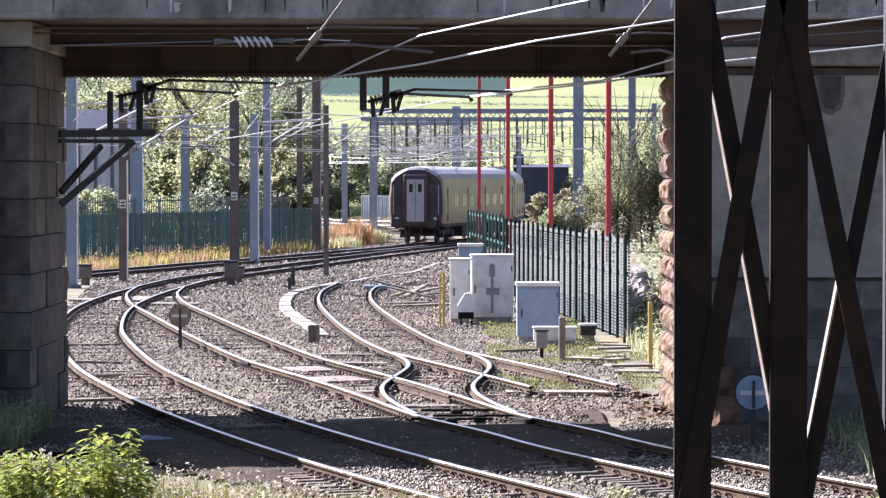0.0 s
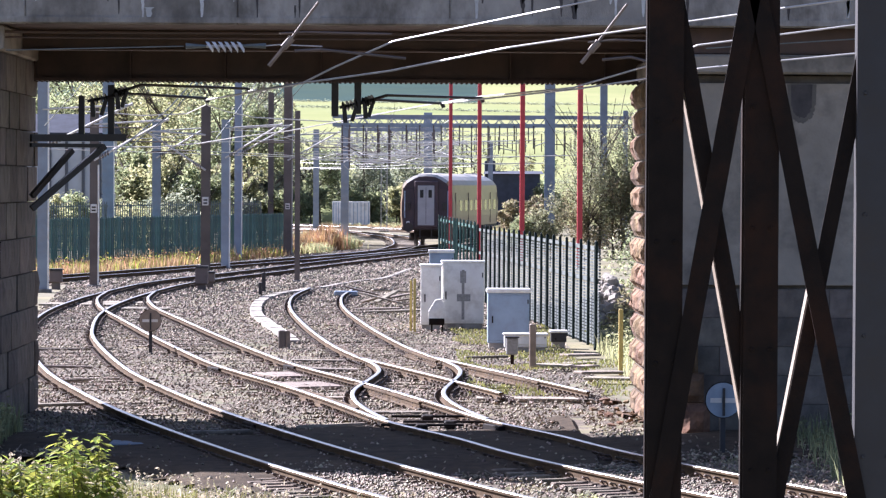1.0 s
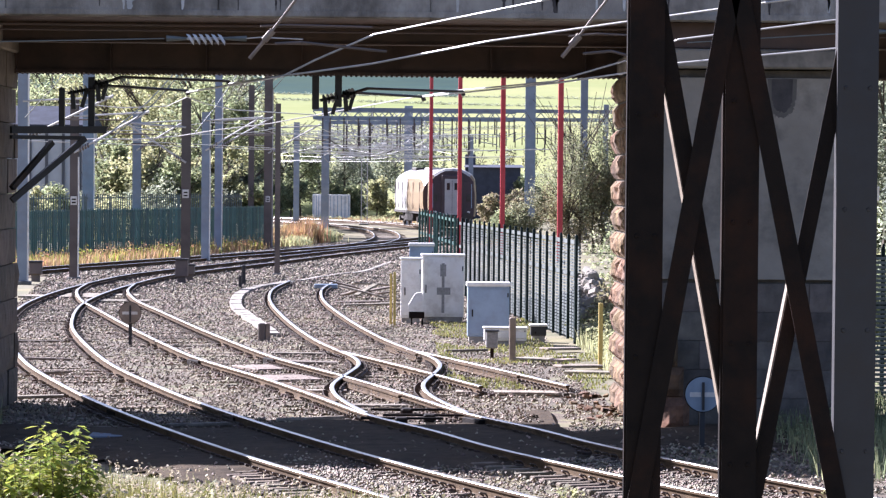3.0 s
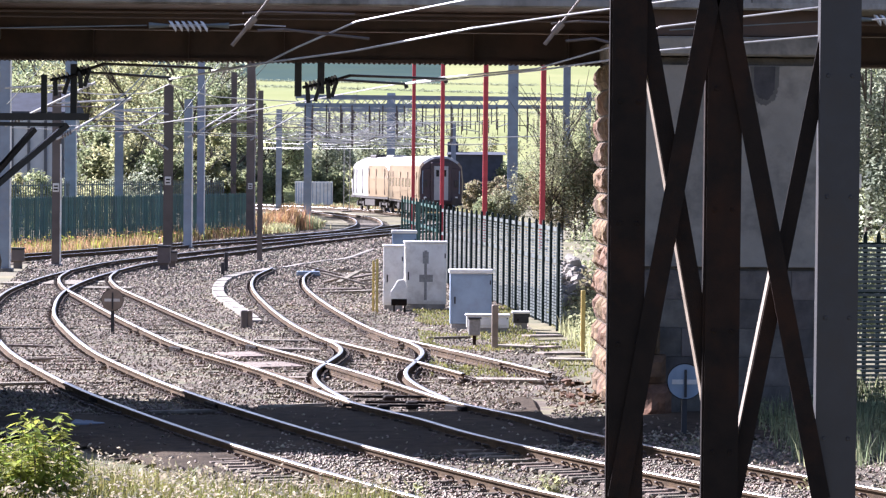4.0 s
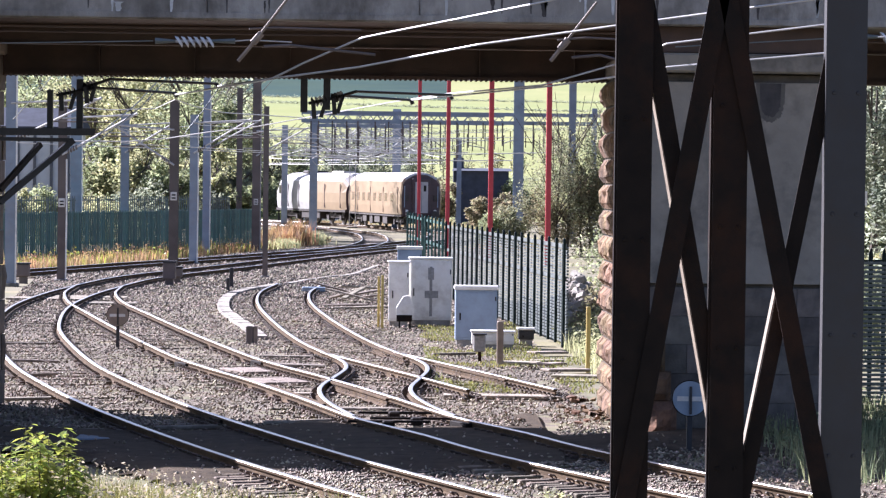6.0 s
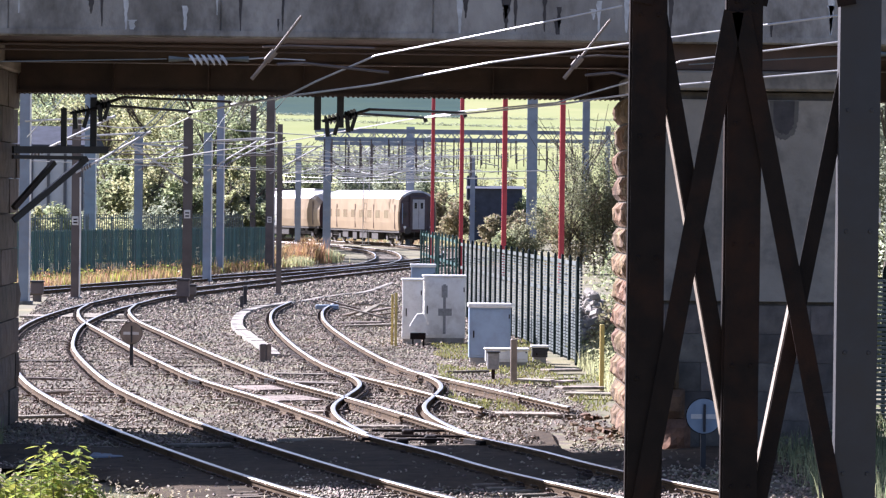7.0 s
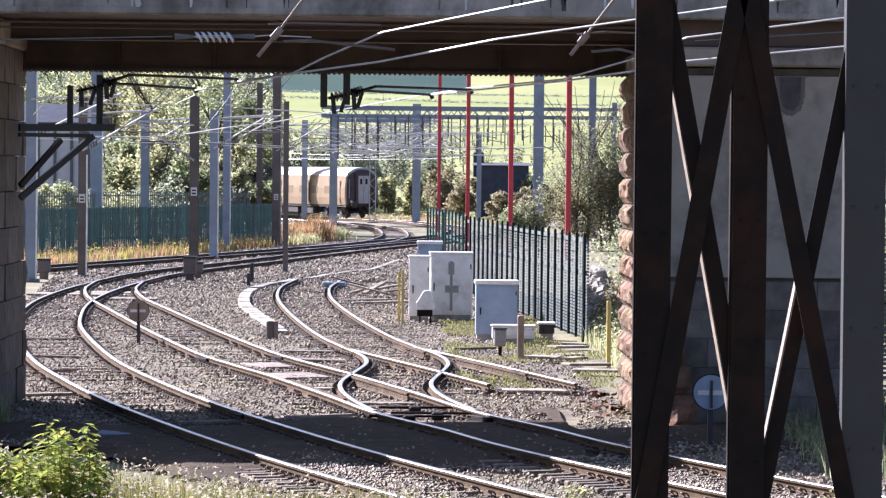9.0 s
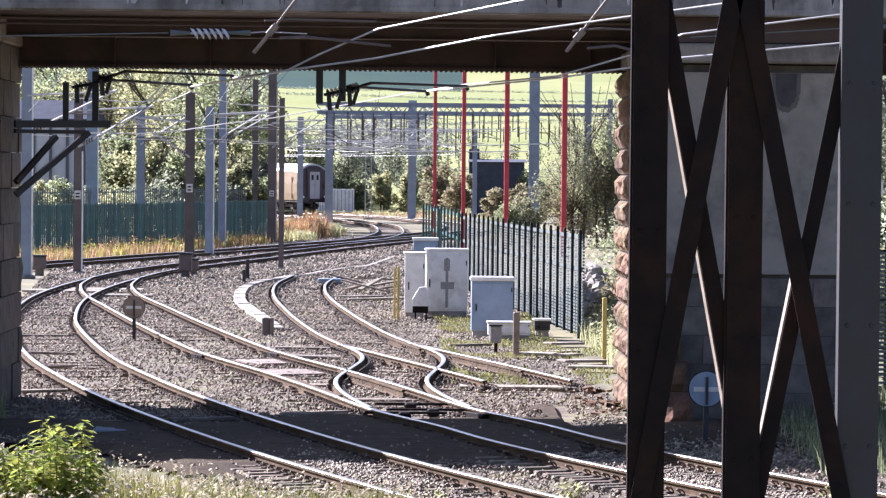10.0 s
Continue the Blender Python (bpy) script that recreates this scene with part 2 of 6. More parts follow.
class Shape:
    """Collects vertices and faces of one mesh."""

    def __init__(self):
        self.v, self.f, self.s = [], [], []

    def add(self, verts, faces, slot=0):
        o = len(self.v)
        self.v += [tuple(p) for p in verts]
        self.f += [tuple(i + o for i in q) for q in faces]
        self.s += [slot] * len(faces)
        return self

    def box(self, x0, x1, y0, y1, z0, z1, slot=0, bev=0.0, m=None):
        if bev:
            pts = []
            for z, k in ((z0, bev), (z0 + bev, 0), (z1 - bev, 0), (z1, bev)):
                c = bev
                pts += [(x0 + k + c, y0 + k, z), (x1 - k - c, y0 + k, z), (x1 - k, y0 + k + c, z), (x1 - k, y1 - k - c, z),
                        (x1 - k - c, y1 - k, z), (x0 + k + c, y1 - k, z), (x0 + k, y1 - k - c, z), (x0 + k, y0 + k + c, z)]
            fs = [tuple(range(7, -1, -1)), tuple(range(24, 32))]
            for r in range(3):
                fs += [(r * 8 + i, r * 8 + (i + 1) % 8, r * 8 + 8 + (i + 1) % 8, r * 8 + 8 + i) for i in range(8)]
        else:
            pts = [(x0, y0, z0), (x1, y0, z0), (x1, y1, z0), (x0, y1, z0), (x0, y0, z1), (x1, y0, z1), (x1, y1, z1), (x0, y1, z1)]
            fs = [(3, 2, 1, 0), (4, 5, 6, 7), (0, 1, 5, 4), (1, 2, 6, 5), (2, 3, 7, 6), (3, 0, 4, 7)]
        if m:
            pts = [m @ Vector(p) for p in pts]
        return self.add(pts, fs, slot)

    def tube(self, p, q, r, n=8, r2=None, slot=0):
        p, q = Vector(p), Vector(q)
        d = (q - p).normalized()
        a = d.orthogonal().normalized()
        b = d.cross(a)
        r2 = r if r2 is None else r2
        ring = [(math.cos(2 * math.pi * i / n), math.sin(2 * math.pi * i / n)) for i in range(n)]
        pts = [p + (a * c + b * s) * r for c, s in ring] + [q + (a * c + b * s) * r2 for c, s in ring]
        fs = [(i, (i + 1) % n, n + (i + 1) % n, n + i) for i in range(n)] + [tuple(range(n - 1, -1, -1)), tuple(range(n, 2 * n))]
        return self.add(pts, fs, slot)

    def beam(self, p, q, w, h, up=(0, 0, 1), slot=0):
        """A bar of width w (across) and height h (along up) from p to q."""
        p, q = Vector(p), Vector(q)
        d = (q - p).normalized()
        a = d.cross(Vector(up)).normalized() * w / 2
        b = a.cross(d).normalized() * h / 2
        pts = [e + i * a + j * b for e in (p, q) for i, j in ((-1, -1), (1, -1), (1, 1), (-1, 1))]
        return self.add(pts, [(3, 2, 1, 0), (4, 5, 6, 7), (0, 1, 5, 4), (1, 2, 6, 5), (2, 3, 7, 6), (3, 0, 4, 7)], slot)

    def pipe(self, pts, r, n=6, slot=0):
        """One round bar bent through all the points."""
        pts = [Vector(p) for p in pts]
        o = len(self.v)
        for i, p in enumerate(pts):
            d = (pts[min(i + 1, len(pts) - 1)] - pts[max(i - 1, 0)]).normalized()
            a = Vector((-d.y, d.x, 0)) if abs(d.z) < 0.95 else Vector((1, 0, 0))
            a = (a - d * a.dot(d)).normalized()
            b = d.cross(a)
            self.v += [tuple(p + (a * math.cos(6.28319 * k / n) + b * math.sin(6.28319 * k / n)) * r) for k in range(n)]
        for i in range(len(pts) - 1):
            for k in range(n):
                self.f.append((o + i * n + k, o + i * n + (k + 1) % n, o + (i + 1) * n + (k + 1) % n, o + (i + 1) * n + k))
                self.s.append(slot)
        e = o + (len(pts) - 1) * n
        self.f += [tuple(o + n - 1 - k for k in range(n)), tuple(e + k for k in range(n))]
        self.s += [slot, slot]
        return self

    def prism(self, outline, z0, z1, slot=0):
        """An upright prism over a plan outline."""
        n = len(outline)
        return self.add([(x, y, z0) for x, y in outline] + [(x, y, z1) for x, y in outline],
                        [tuple(range(n - 1, -1, -1)), tuple(range(n, 2 * n))] + [(i, (i + 1) % n, n + (i + 1) % n, n + i) for i in range(n)], slot)

    def sweep(self, line, prof, closed=True, slots=None, slot=0):
        """A profile (across, up) swept along a line of (x, y, z)."""
        n, pts, fs = len(prof), [], []
        line = [Vector(p) for p in line]
        for i, p in enumerate(line):
            d = (line[min(i + 1, len(line) - 1)] - line[max(i - 1, 0)])
            d.z = 0
            d.normalize()
            side = Vector((d.y, -d.x, 0))
            pts += [p + side * a + Vector((0, 0, u)) for a, u in prof]
        o = len(self.v)
        for i in range(len(line) - 1):
            for j in range(n if closed else n - 1):
                k = (j + 1) % n
                self.f.append((o + i * n + j, o + (i + 1) * n + j, o + (i + 1) * n + k, o + i * n + k))
                self.s.append(slots[j] if slots else slot)
        if closed:
            e = o + (len(line) - 1) * n
            self.f += [tuple(o + j for j in range(n)), tuple(e + n - 1 - j for j in range(n))]
            self.s += [slot, slot]
        self.v += [tuple(p) for p in pts]
        return self

    def mesh(self, name, mats, smooth=False):
        me = bpy.data.meshes.new(name)
        me.from_pydata(self.v, [], self.f)
        for m in (mats if isinstance(mats, (list, tuple)) else [mats]):
            me.materials.append(m)
        me.polygons.foreach_set("material_index", self.s)
        if smooth:
            me.polygons.foreach_set("use_smooth", [True] * len(self.f))
        me.update()
        return me


def fix_normals(me):
    bm = bmesh.new()
    bm.from_mesh(me)
    bmesh.ops.recalc_face_normals(bm, faces=bm.faces)
    bm.to_mesh(me)
    bm.free()


def part(name, shape, material, parent=None, label="", smooth=False, m=None, kind=""):
    me = shape if isinstance(shape, bpy.types.Mesh) else shape.mesh(name, material, smooth)
    if not isinstance(shape, bpy.types.Mesh) and len(me.polygons) < 4000:
        fix_normals(me)
    ob = new(name, me)
    if parent:
        ob.parent = parent
    if m is not None:
        ob.matrix_basis = m
    return tagged(ob, label, kind=kind)


def thing(name, label, category, m=None, group="", kind=""):
    ob = new(name)
    ob.empty_display_size = 0.2
    if m is not None:
        ob.matrix_basis = m
    return tagged(ob, label, category, group, kind)


def curve_points(ctrl, step=0.5):
    """A smooth plan line through control points, at even steps."""
    P = [Vector((x, y, 0)) for x, y in ctrl]
    P = [2 * P[0] - P[1]] + P + [2 * P[-1] - P[-2]]
    out = []
    for a, b, c, d in zip(P, P[1:], P[2:], P[3:]):
        n = max(2, int((c - b).length / 0.25))
        for i in range(n):
            t = i / n
            out.append(0.5 * (2 * b + (c - a) * t + (2 * a - 5 * b + 4 * c - d) * t * t + (3 * b - a - 3 * c + d) * t ** 3))
    out.append(P[-2])
    for _ in range(6):   # even out the kinks
        out = [out[0]] + [(a + 2 * b + c) / 4 for a, b, c in zip(out, out[1:], out[2:])] + [out[-1]]
    res, acc = [out[0]], 0.0
    for a, b in zip(out, out[1:]):
        acc += (b - a).length
        if acc >= step:
            res.append(b)
            acc = 0.0
    return res


def offset_line(line, off, z=0.0):
    out = []
    for i, p in enumerate(line):
        d = line[min(i + 1, len(line) - 1)] - line[max(i - 1, 0)]
        d.normalize()
        out.append(Vector((p.x + d.y * off, p.y - d.x * off, z)))
    return out


def leaves(shape, n, centre, rad, size, rng, flat=0.6, lobes=None, slot=0):
    """n small leaf blades in lobed clumps round a centre."""
    if lobes is None:
        lobes = []
        for _ in range(26):
            u = Vector((rng.gauss(0, 1), rng.gauss(0, 1), rng.gauss(0, 1))).normalized() * rng.uniform(0.2, 1.0)
            lobes.append((Vector((u.x * rad[0], u.y * rad[1], u.z * rad[2])), rng.uniform(0.14, 0.42)))
    g = np.random.default_rng(rng.getrandbits(32))

    def unit(m):
        return m / np.linalg.norm(m, axis=1, keepdims=True)
    pick = g.integers(0, len(lobes), n)
    at = np.array([tuple(c) for c, _ in lobes])[pick]
    k = np.array([k for _, k in lobes])[pick][:, None]
    p = np.array(centre) + at + unit(g.normal(size=(n, 3))) * g.uniform(0.2, 1.08, (n, 1)) ** 0.6 * np.array(rad) * k
    a = unit(g.normal(size=(n, 3)) * (1, 1, flat))
    b = unit(np.cross(a, g.normal(size=(n, 3))))
    z = size * g.uniform(0.6, 1.4, (n, 1))
    pts = np.stack([p - a * z, p + b * z * 0.5, p + a * z, p - b * z * 0.45], 1).reshape(-1, 3)
    o = len(shape.v)
    shape.v += pts.tolist()
    shape.f += (o + np.arange(4 * n).reshape(-1, 4)).tolist()
    shape.s += [slot] * n


def blades(shape, n, where, height, width, rng, lean=0.35, slot=0):
    """Grass blades: thin tapering strips, rooted at where() -> (x, y, z)."""
    for _ in range(n):
        x, y, z = where()
        h = height * rng.uniform(0.5, 1.3)
        a = rng.uniform(0, 6.283)
        dx, dy = math.cos(a) * lean * h * rng.random(), math.sin(a) * lean * h * rng.random()
        wx, wy = -math.sin(a) * width, math.cos(a) * width
        shape.add([(x - wx, y - wy, z), (x + wx, y + wy, z), (x + dx * 0.4 + wx * 0.7, y + dy * 0.4 + wy * 0.7, z + h * 0.6),
                   (x + dx * 0.4 - wx * 0.7, y + dy * 0.4 - wy * 0.7, z + h * 0.6), (x + dx, y + dy, z + h)], [(0, 1, 2, 3), (3, 2, 4)], slot)


# ---- ground ----


def hill(x, y):
    z = 0.0
    if y > 285:
        z = (y - 285) * 0.072 + max(0, y - 560) * 0.045 + 1.2 * noise.noise((x * 0.012, y * 0.012, 0)) * min(1, (y - 285) / 100)
    return z - 0.05


def build_ground():
    xs = [-900, -600, -400, -250, -160, -110, -80, -60, -45, -34, -26, -20, -16, -12, -8, -4, 0, 4, 8, 12, 16, 22, 30, 40, 55, 75, 100, 140, 200, 300, 450, 650, 900]
    ys = [-60, -20, 0, 10, 20, 30, 36, 42, 48, 54, 62, 70, 80, 92, 105, 120, 135, 150, 165, 180, 200, 220, 240, 262, 285, 300, 315, 335, 360, 390, 425, 470, 520, 541, 580, 650, 740, 850, 1000, 1200, 1500, 1900, 2400]
    s = Shape()
    v = [(x, y, hill(x, y)) for y in ys for x in xs]
    n = len(xs)
    for j in range(len(ys) - 1):
        s.add([], [])
        for i in range(n - 1):
            s.f.append((j * n + i, j * n + i + 1, (j + 1) * n + i + 1, (j + 1) * n + i))
            s.s.append(2 if ys[j] in (541, 580) and -90 < xs[i] < 12 else 1 if ys[j] > 262 else 0)
    s.v = v
    ob = part("ground", s.mesh("ground", [SOIL, PASTURE, DARK_FIELD], True), None)
    tagged(ob, "brown trackside soil rising to sunlit green pasture", "ground", kind="structure")


def bed_left(y):
    """Left edge of the ballast along the line."""
    if y < 40:
        return -1.2 - (y - 33) * 0.45 if y > 33 else -1.2
    if y < 60:
        return -7.2
    return min(-8.6, -8.6 - (y - 60) * 0.075) + max(0, y - 118) * 0.26


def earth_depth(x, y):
    """How deep the smooth earth, darkened for the bridge's shade, lies between the rails."""
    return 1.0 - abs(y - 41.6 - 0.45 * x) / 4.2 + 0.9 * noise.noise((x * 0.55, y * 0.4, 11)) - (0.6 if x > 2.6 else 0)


def build_ballast():
    step = 0.3
    ny, nx = int((182 - 22) / step), int((9.6 + 16) / step)
    s = Shape()
    idx = {}
    for j in range(ny + 1):
        y = 22 + j * step
        for i in range(nx + 1):
            x = -16 + i * step
            edge = bed_left(y) + 0.4 * noise.noise((x, y * 0.6, 3))
            right = 9.5 if y < 45 else (3.6 if y < 130 else 3.6 + (y - 130) * 0.1)
            if edge < x < right:
                idx[i, j] = len(s.v)
                z = -0.045 + 0.03 * noise.noise((x * 1.6, y * 1.6, 0)) + 0.02 * noise.noise((x * 0.4, y * 0.4, 5))
                s.v.append((x, y, z))
    for (i, j) in idx:
        q = [(i, j), (i + 1, j), (i + 1, j + 1), (i, j + 1)]
        if all(k in idx for k in q):
            s.f.append(tuple(idx[k] for k in q))
            s.s.append(0)
    tagged(part("ballast_bed", s.mesh("ballast_bed", BALLAST, True), None), "grey-brown stone ballast bed under the tracks", "ballast", kind="stuff")
    # loose stones
    rng = np.random.default_rng(4)
    n = 135000
    y = 31 * (170 / 31) ** rng.random(n)
    x = -14 + 22 * rng.random(n)
    left = np.array([bed_left(b) for b in y])
    keep = (x > left + 0.1) & ((x < 3.4) | (y < 44))
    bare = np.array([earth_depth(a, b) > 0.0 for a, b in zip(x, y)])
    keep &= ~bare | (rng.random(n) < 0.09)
    x, y = x[keep], y[keep]
    n = len(x)
    base = np.array([(1, 0, 0), (-1, 0.1, 0), (0.1, 1, 0), (0, -1, 0.1), (0.1, 0, 0.8), (0, 0.1, -0.8)], float)
    size = (0.015 + 0.019 * rng.random((n, 1, 1))) * np.clip(y / 65, 1, 2.2)[:, None, None]
    ang = rng.random(n) * 6.283
    v = base[None] * (0.65 + 0.7 * rng.random((n, 6, 3))) * size
    c, sn = np.cos(ang)[:, None], np.sin(ang)[:, None]
    vx, vy = v[:, :, 0] * c - v[:, :, 1] * sn, v[:, :, 0] * sn + v[:, :, 1] * c
    tilt = rng.normal(0, 0.5, (n, 1))
    vz = v[:, :, 2] + vx * tilt
    P = np.stack([vx + x[:, None], vy + y[:, None], vz - 0.02 + 0.03 * rng.random((n, 1)) + 0.055 * bare[keep][:, None]], 2).reshape(-1, 3)
    F = np.array([(0, 2, 4), (2, 1, 4), (1, 3, 4), (3, 0, 4), (2, 0, 5), (1, 2, 5), (3, 1, 5), (0, 3, 5)])
    F = (F[None] + 6 * np.arange(n)[:, None, None]).reshape(-1, 3)
    me = bpy.data.meshes.new("stones")
    me.from_pydata(P.tolist(), [], F.tolist())
    me.materials.append(STONE_CHIP)
    tagged(new("loose_stones", me), "angular grey and brown ballast stones", "stones", kind="stuff")
    # smooth earth over the stones by the bridge, coloured dark for its shade
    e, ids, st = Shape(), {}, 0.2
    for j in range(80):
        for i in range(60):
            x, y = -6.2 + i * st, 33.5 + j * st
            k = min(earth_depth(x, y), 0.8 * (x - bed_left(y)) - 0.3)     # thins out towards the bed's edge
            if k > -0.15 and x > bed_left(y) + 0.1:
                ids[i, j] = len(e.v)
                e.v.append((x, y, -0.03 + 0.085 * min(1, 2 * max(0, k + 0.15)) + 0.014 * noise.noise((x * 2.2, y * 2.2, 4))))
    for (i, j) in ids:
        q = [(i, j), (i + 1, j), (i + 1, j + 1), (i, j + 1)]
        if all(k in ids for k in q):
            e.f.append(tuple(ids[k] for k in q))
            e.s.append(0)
    tagged(part("oily_earth", e.mesh("oily_earth", EARTH, True), None), "smooth earth over the ballast, darkened for the bridge's shade", "earth", kind="stuff")
    # dry stalks and splinters caught between the stones, in drifts
    rl = random.Random(12)
    lit = Shape()
    for k in range(150):
        cy = 38 * (95 / 38) ** rl.random()
        cx = rl.uniform(-9, 3.2)
        for j in range(rl.randint(6, 26)):
            px, py = cx + rl.gauss(0, 0.35), cy + rl.gauss(0, 0.7)
            if px < bed_left(py) + 0.1 or px > 3.3 or earth_depth(px, py) > 0:
                continue
            L, w = rl.uniform(0.05, 0.2), rl.uniform(0.006, 0.016)
            m = Matrix.Translation((px, py, rl.uniform(0.015, 0.03))) @ Euler((rl.gauss(0, 0.2), rl.gauss(0, 0.2), rl.uniform(0, 6.28))).to_matrix().to_4x4()
            lit.box(-L / 2, L / 2, -w / 2, w / 2, -0.004, 0.004, m=m)
    tagged(part("dry_litter", lit, TIMBER), "dry tan stalks and splinters scattered over the ballast", "litter", kind="stuff")


build_ground()
build_ballast()

# ---- bridge ----


def block_mesh(name, w, d, h, rng, rough=0.03, n=3, material=PIERSTONE):
    """A hewn stone, front towards -y, w wide, h high, with a swelling rough face."""
    s = Shape()
    pts = []
    for k in range(n + 1):
        for i in range(n + 1):
            e = min(i, n - i, k, n - k)
            out = 0.0 if e == 0 else rough * (0.6 + rng.random())
            pts.append((w * (i / n - 0.5) + (rng.uniform(-0.02, 0.02) * w if e else 0), -out, h * k / n))
    o = len(pts)
    pts += [(-w / 2, d, 0), (w / 2, d, 0), (w / 2, d, h), (-w / 2, d, h)]
    fs = [(k * (n + 1) + i, k * (n + 1) + i + 1, (k + 1) * (n + 1) + i + 1, (k + 1) * (n + 1) + i) for k in range(n) for i in range(n)]
    top = [n * (n + 1) + i for i in range(n + 1)]
    bot = list(range(n + 1))
    lf = [k * (n + 1) for k in range(n + 1)]
    rt = [k * (n + 1) + n for k in range(n + 1)]
    fs += [tuple(top + [o + 2, o + 3]), tuple(bot[::-1] + [o, o + 1]), tuple(lf + [o + 3, o]), tuple(rt[::-1] + [o + 1, o + 2])]
    s.add(pts, fs)
    me = s.mesh(name, material)
    fix_normals(me)
    return me


def build_far_beds():
    """Ballast under the lines that run on into the distance."""
    for key in ("train", "branch"):
        line = [p for p in TRACKS[key] if p.y > 150]
        s = Shape()
        n = 9
        for i, p in enumerate(line):
            d = (line[min(i + 1, len(line) - 1)] - line[max(i - 1, 0)]).normalized()
            for k in range(n):
                o = (k / (n - 1) - 0.5) * (4.4 + 0.8 * noise.noise((p.x, p.y, k)))
                s.v.append((p.x + d.y * o, p.y - d.x * o, -0.03 - 0.012 * abs(k - 4) + 0.03 * noise.noise((p.x + o, p.y * 1.3, 2)) + (0.006 if key == "train" else 0)))
        for i in range(len(line) - 1):
            for k in range(n - 1):
                s.f.append((i * n + k, i * n + k + 1, (i + 1) * n + k + 1, (i + 1) * n + k))
                s.s.append(0)
        tagged(part("far_ballast", s.mesh("far_ballast", BALLAST), None), "grey-brown ballast under the distant lines", "ballast", kind="stuff")


def build_bridge():
    rng = random.Random(8)
    br = thing("road_bridge", "concrete and brown steel girder bridge over the tracks", "bridge", kind="structure")
    s = Shape()
    s.box(-30, 30, 45.0, 49.6, 5.9, 6.5)
    part("deck", s, GIRDER, br, "brown underside of the deck")
    x = -30.0
    while x < 30:     # fascia panels with open joints
        w = 3.05
        part("parapet_panel", Shape().box(x, x + w - 0.006, 44.75, 45.0, 5.88, 7.2, bev=0.015), CONCRETE, br, "grey weathered concrete fascia with lime runs")
        x += w
    s = Shape().box(-30, 30, 44.68, 45.06, 7.2, 7.36, bev=0.02)
    part("coping", s, CONCRETE, br)
    s = Shape().box(-30, 30, 44.72, 44.75, 5.9, 5.98)
    part("drip_ledge", s, CONCRETE, br)
    s = Shape().box(-30, 30, 49.6, 49.85, 5.88, 7.3)
    part("parapet", s, CONCRETE, br)
    # far girder: web, flanges, stiffeners
    s = Shape().box(-30, 30, 49.2, 49.23, 5.25, 5.9)
    part("girder_web", s, GIRDER, br)
    s = Shape().box(-30, 30, 49.0, 49.44, 5.2, 5.245)
    part("bottom_flange", s, GIRDER, br)
    s = Shape()
    for i in range(40):
        s.box(-30 + i * 1.5, -29.98 + i * 1.5, 49.06, 49.2, 5.25, 5.9)
    part("stiffeners", s, GIRDER, br, kind="stuff")
    s = Shape()
    for i in range(150):
        s.box(-7.2 + i * 0.08, -7.165 + i * 0.08, 48.985, 49.0, 5.182, 5.2)
        s.box(-7.2 + i * 0.08, -7.165 + i * 0.08, 49.3, 49.33, 5.182, 5.2)
    part("rivets", s, GIRDER, br, kind="stuff")
    s = Shape().box(-30, 30, 47.188, 47.212, 5.62, 5.9).box(-30, 30, 47.07, 47.33, 5.6, 5.62)
    part("girder", s, GIRDER, br)
    for z, r in ((5.78, 0.022), (5.70, 0.016)):
        part("pipe", Shape().tube((-30, 45.2, z), (30, 45.2, z), r, 6), GIRDER, br)
    # lime runs and a soot patch, thin crusts on the concrete
    for i in range(34):
        x, w, h = rng.uniform(-7, 7), rng.uniform(0.02, 0.07), rng.uniform(0.15, 0.7)
        z0 = rng.choice((5.9, 5.95, 6.02, 6.2, 6.5))
        n = 9
        lf = [(x - w * (0.2 + 0.8 * k / n) * rng.uniform(0.5, 1.2), 44.745, z0 + h * k / n) for k in range(n + 1)]
        rt = [(x + w * (0.2 + 0.8 * k / n) * rng.uniform(0.5, 1.2), 44.745, z0 + h * k / n) for k in range(n + 1)]
        s = Shape().add(lf + rt, [(k, n + 1 + k, n + 2 + k, k + 1) for k in range(n)])
        part("lime_run", s, LIME if rng.random() < 0.45 else SOOT, br)


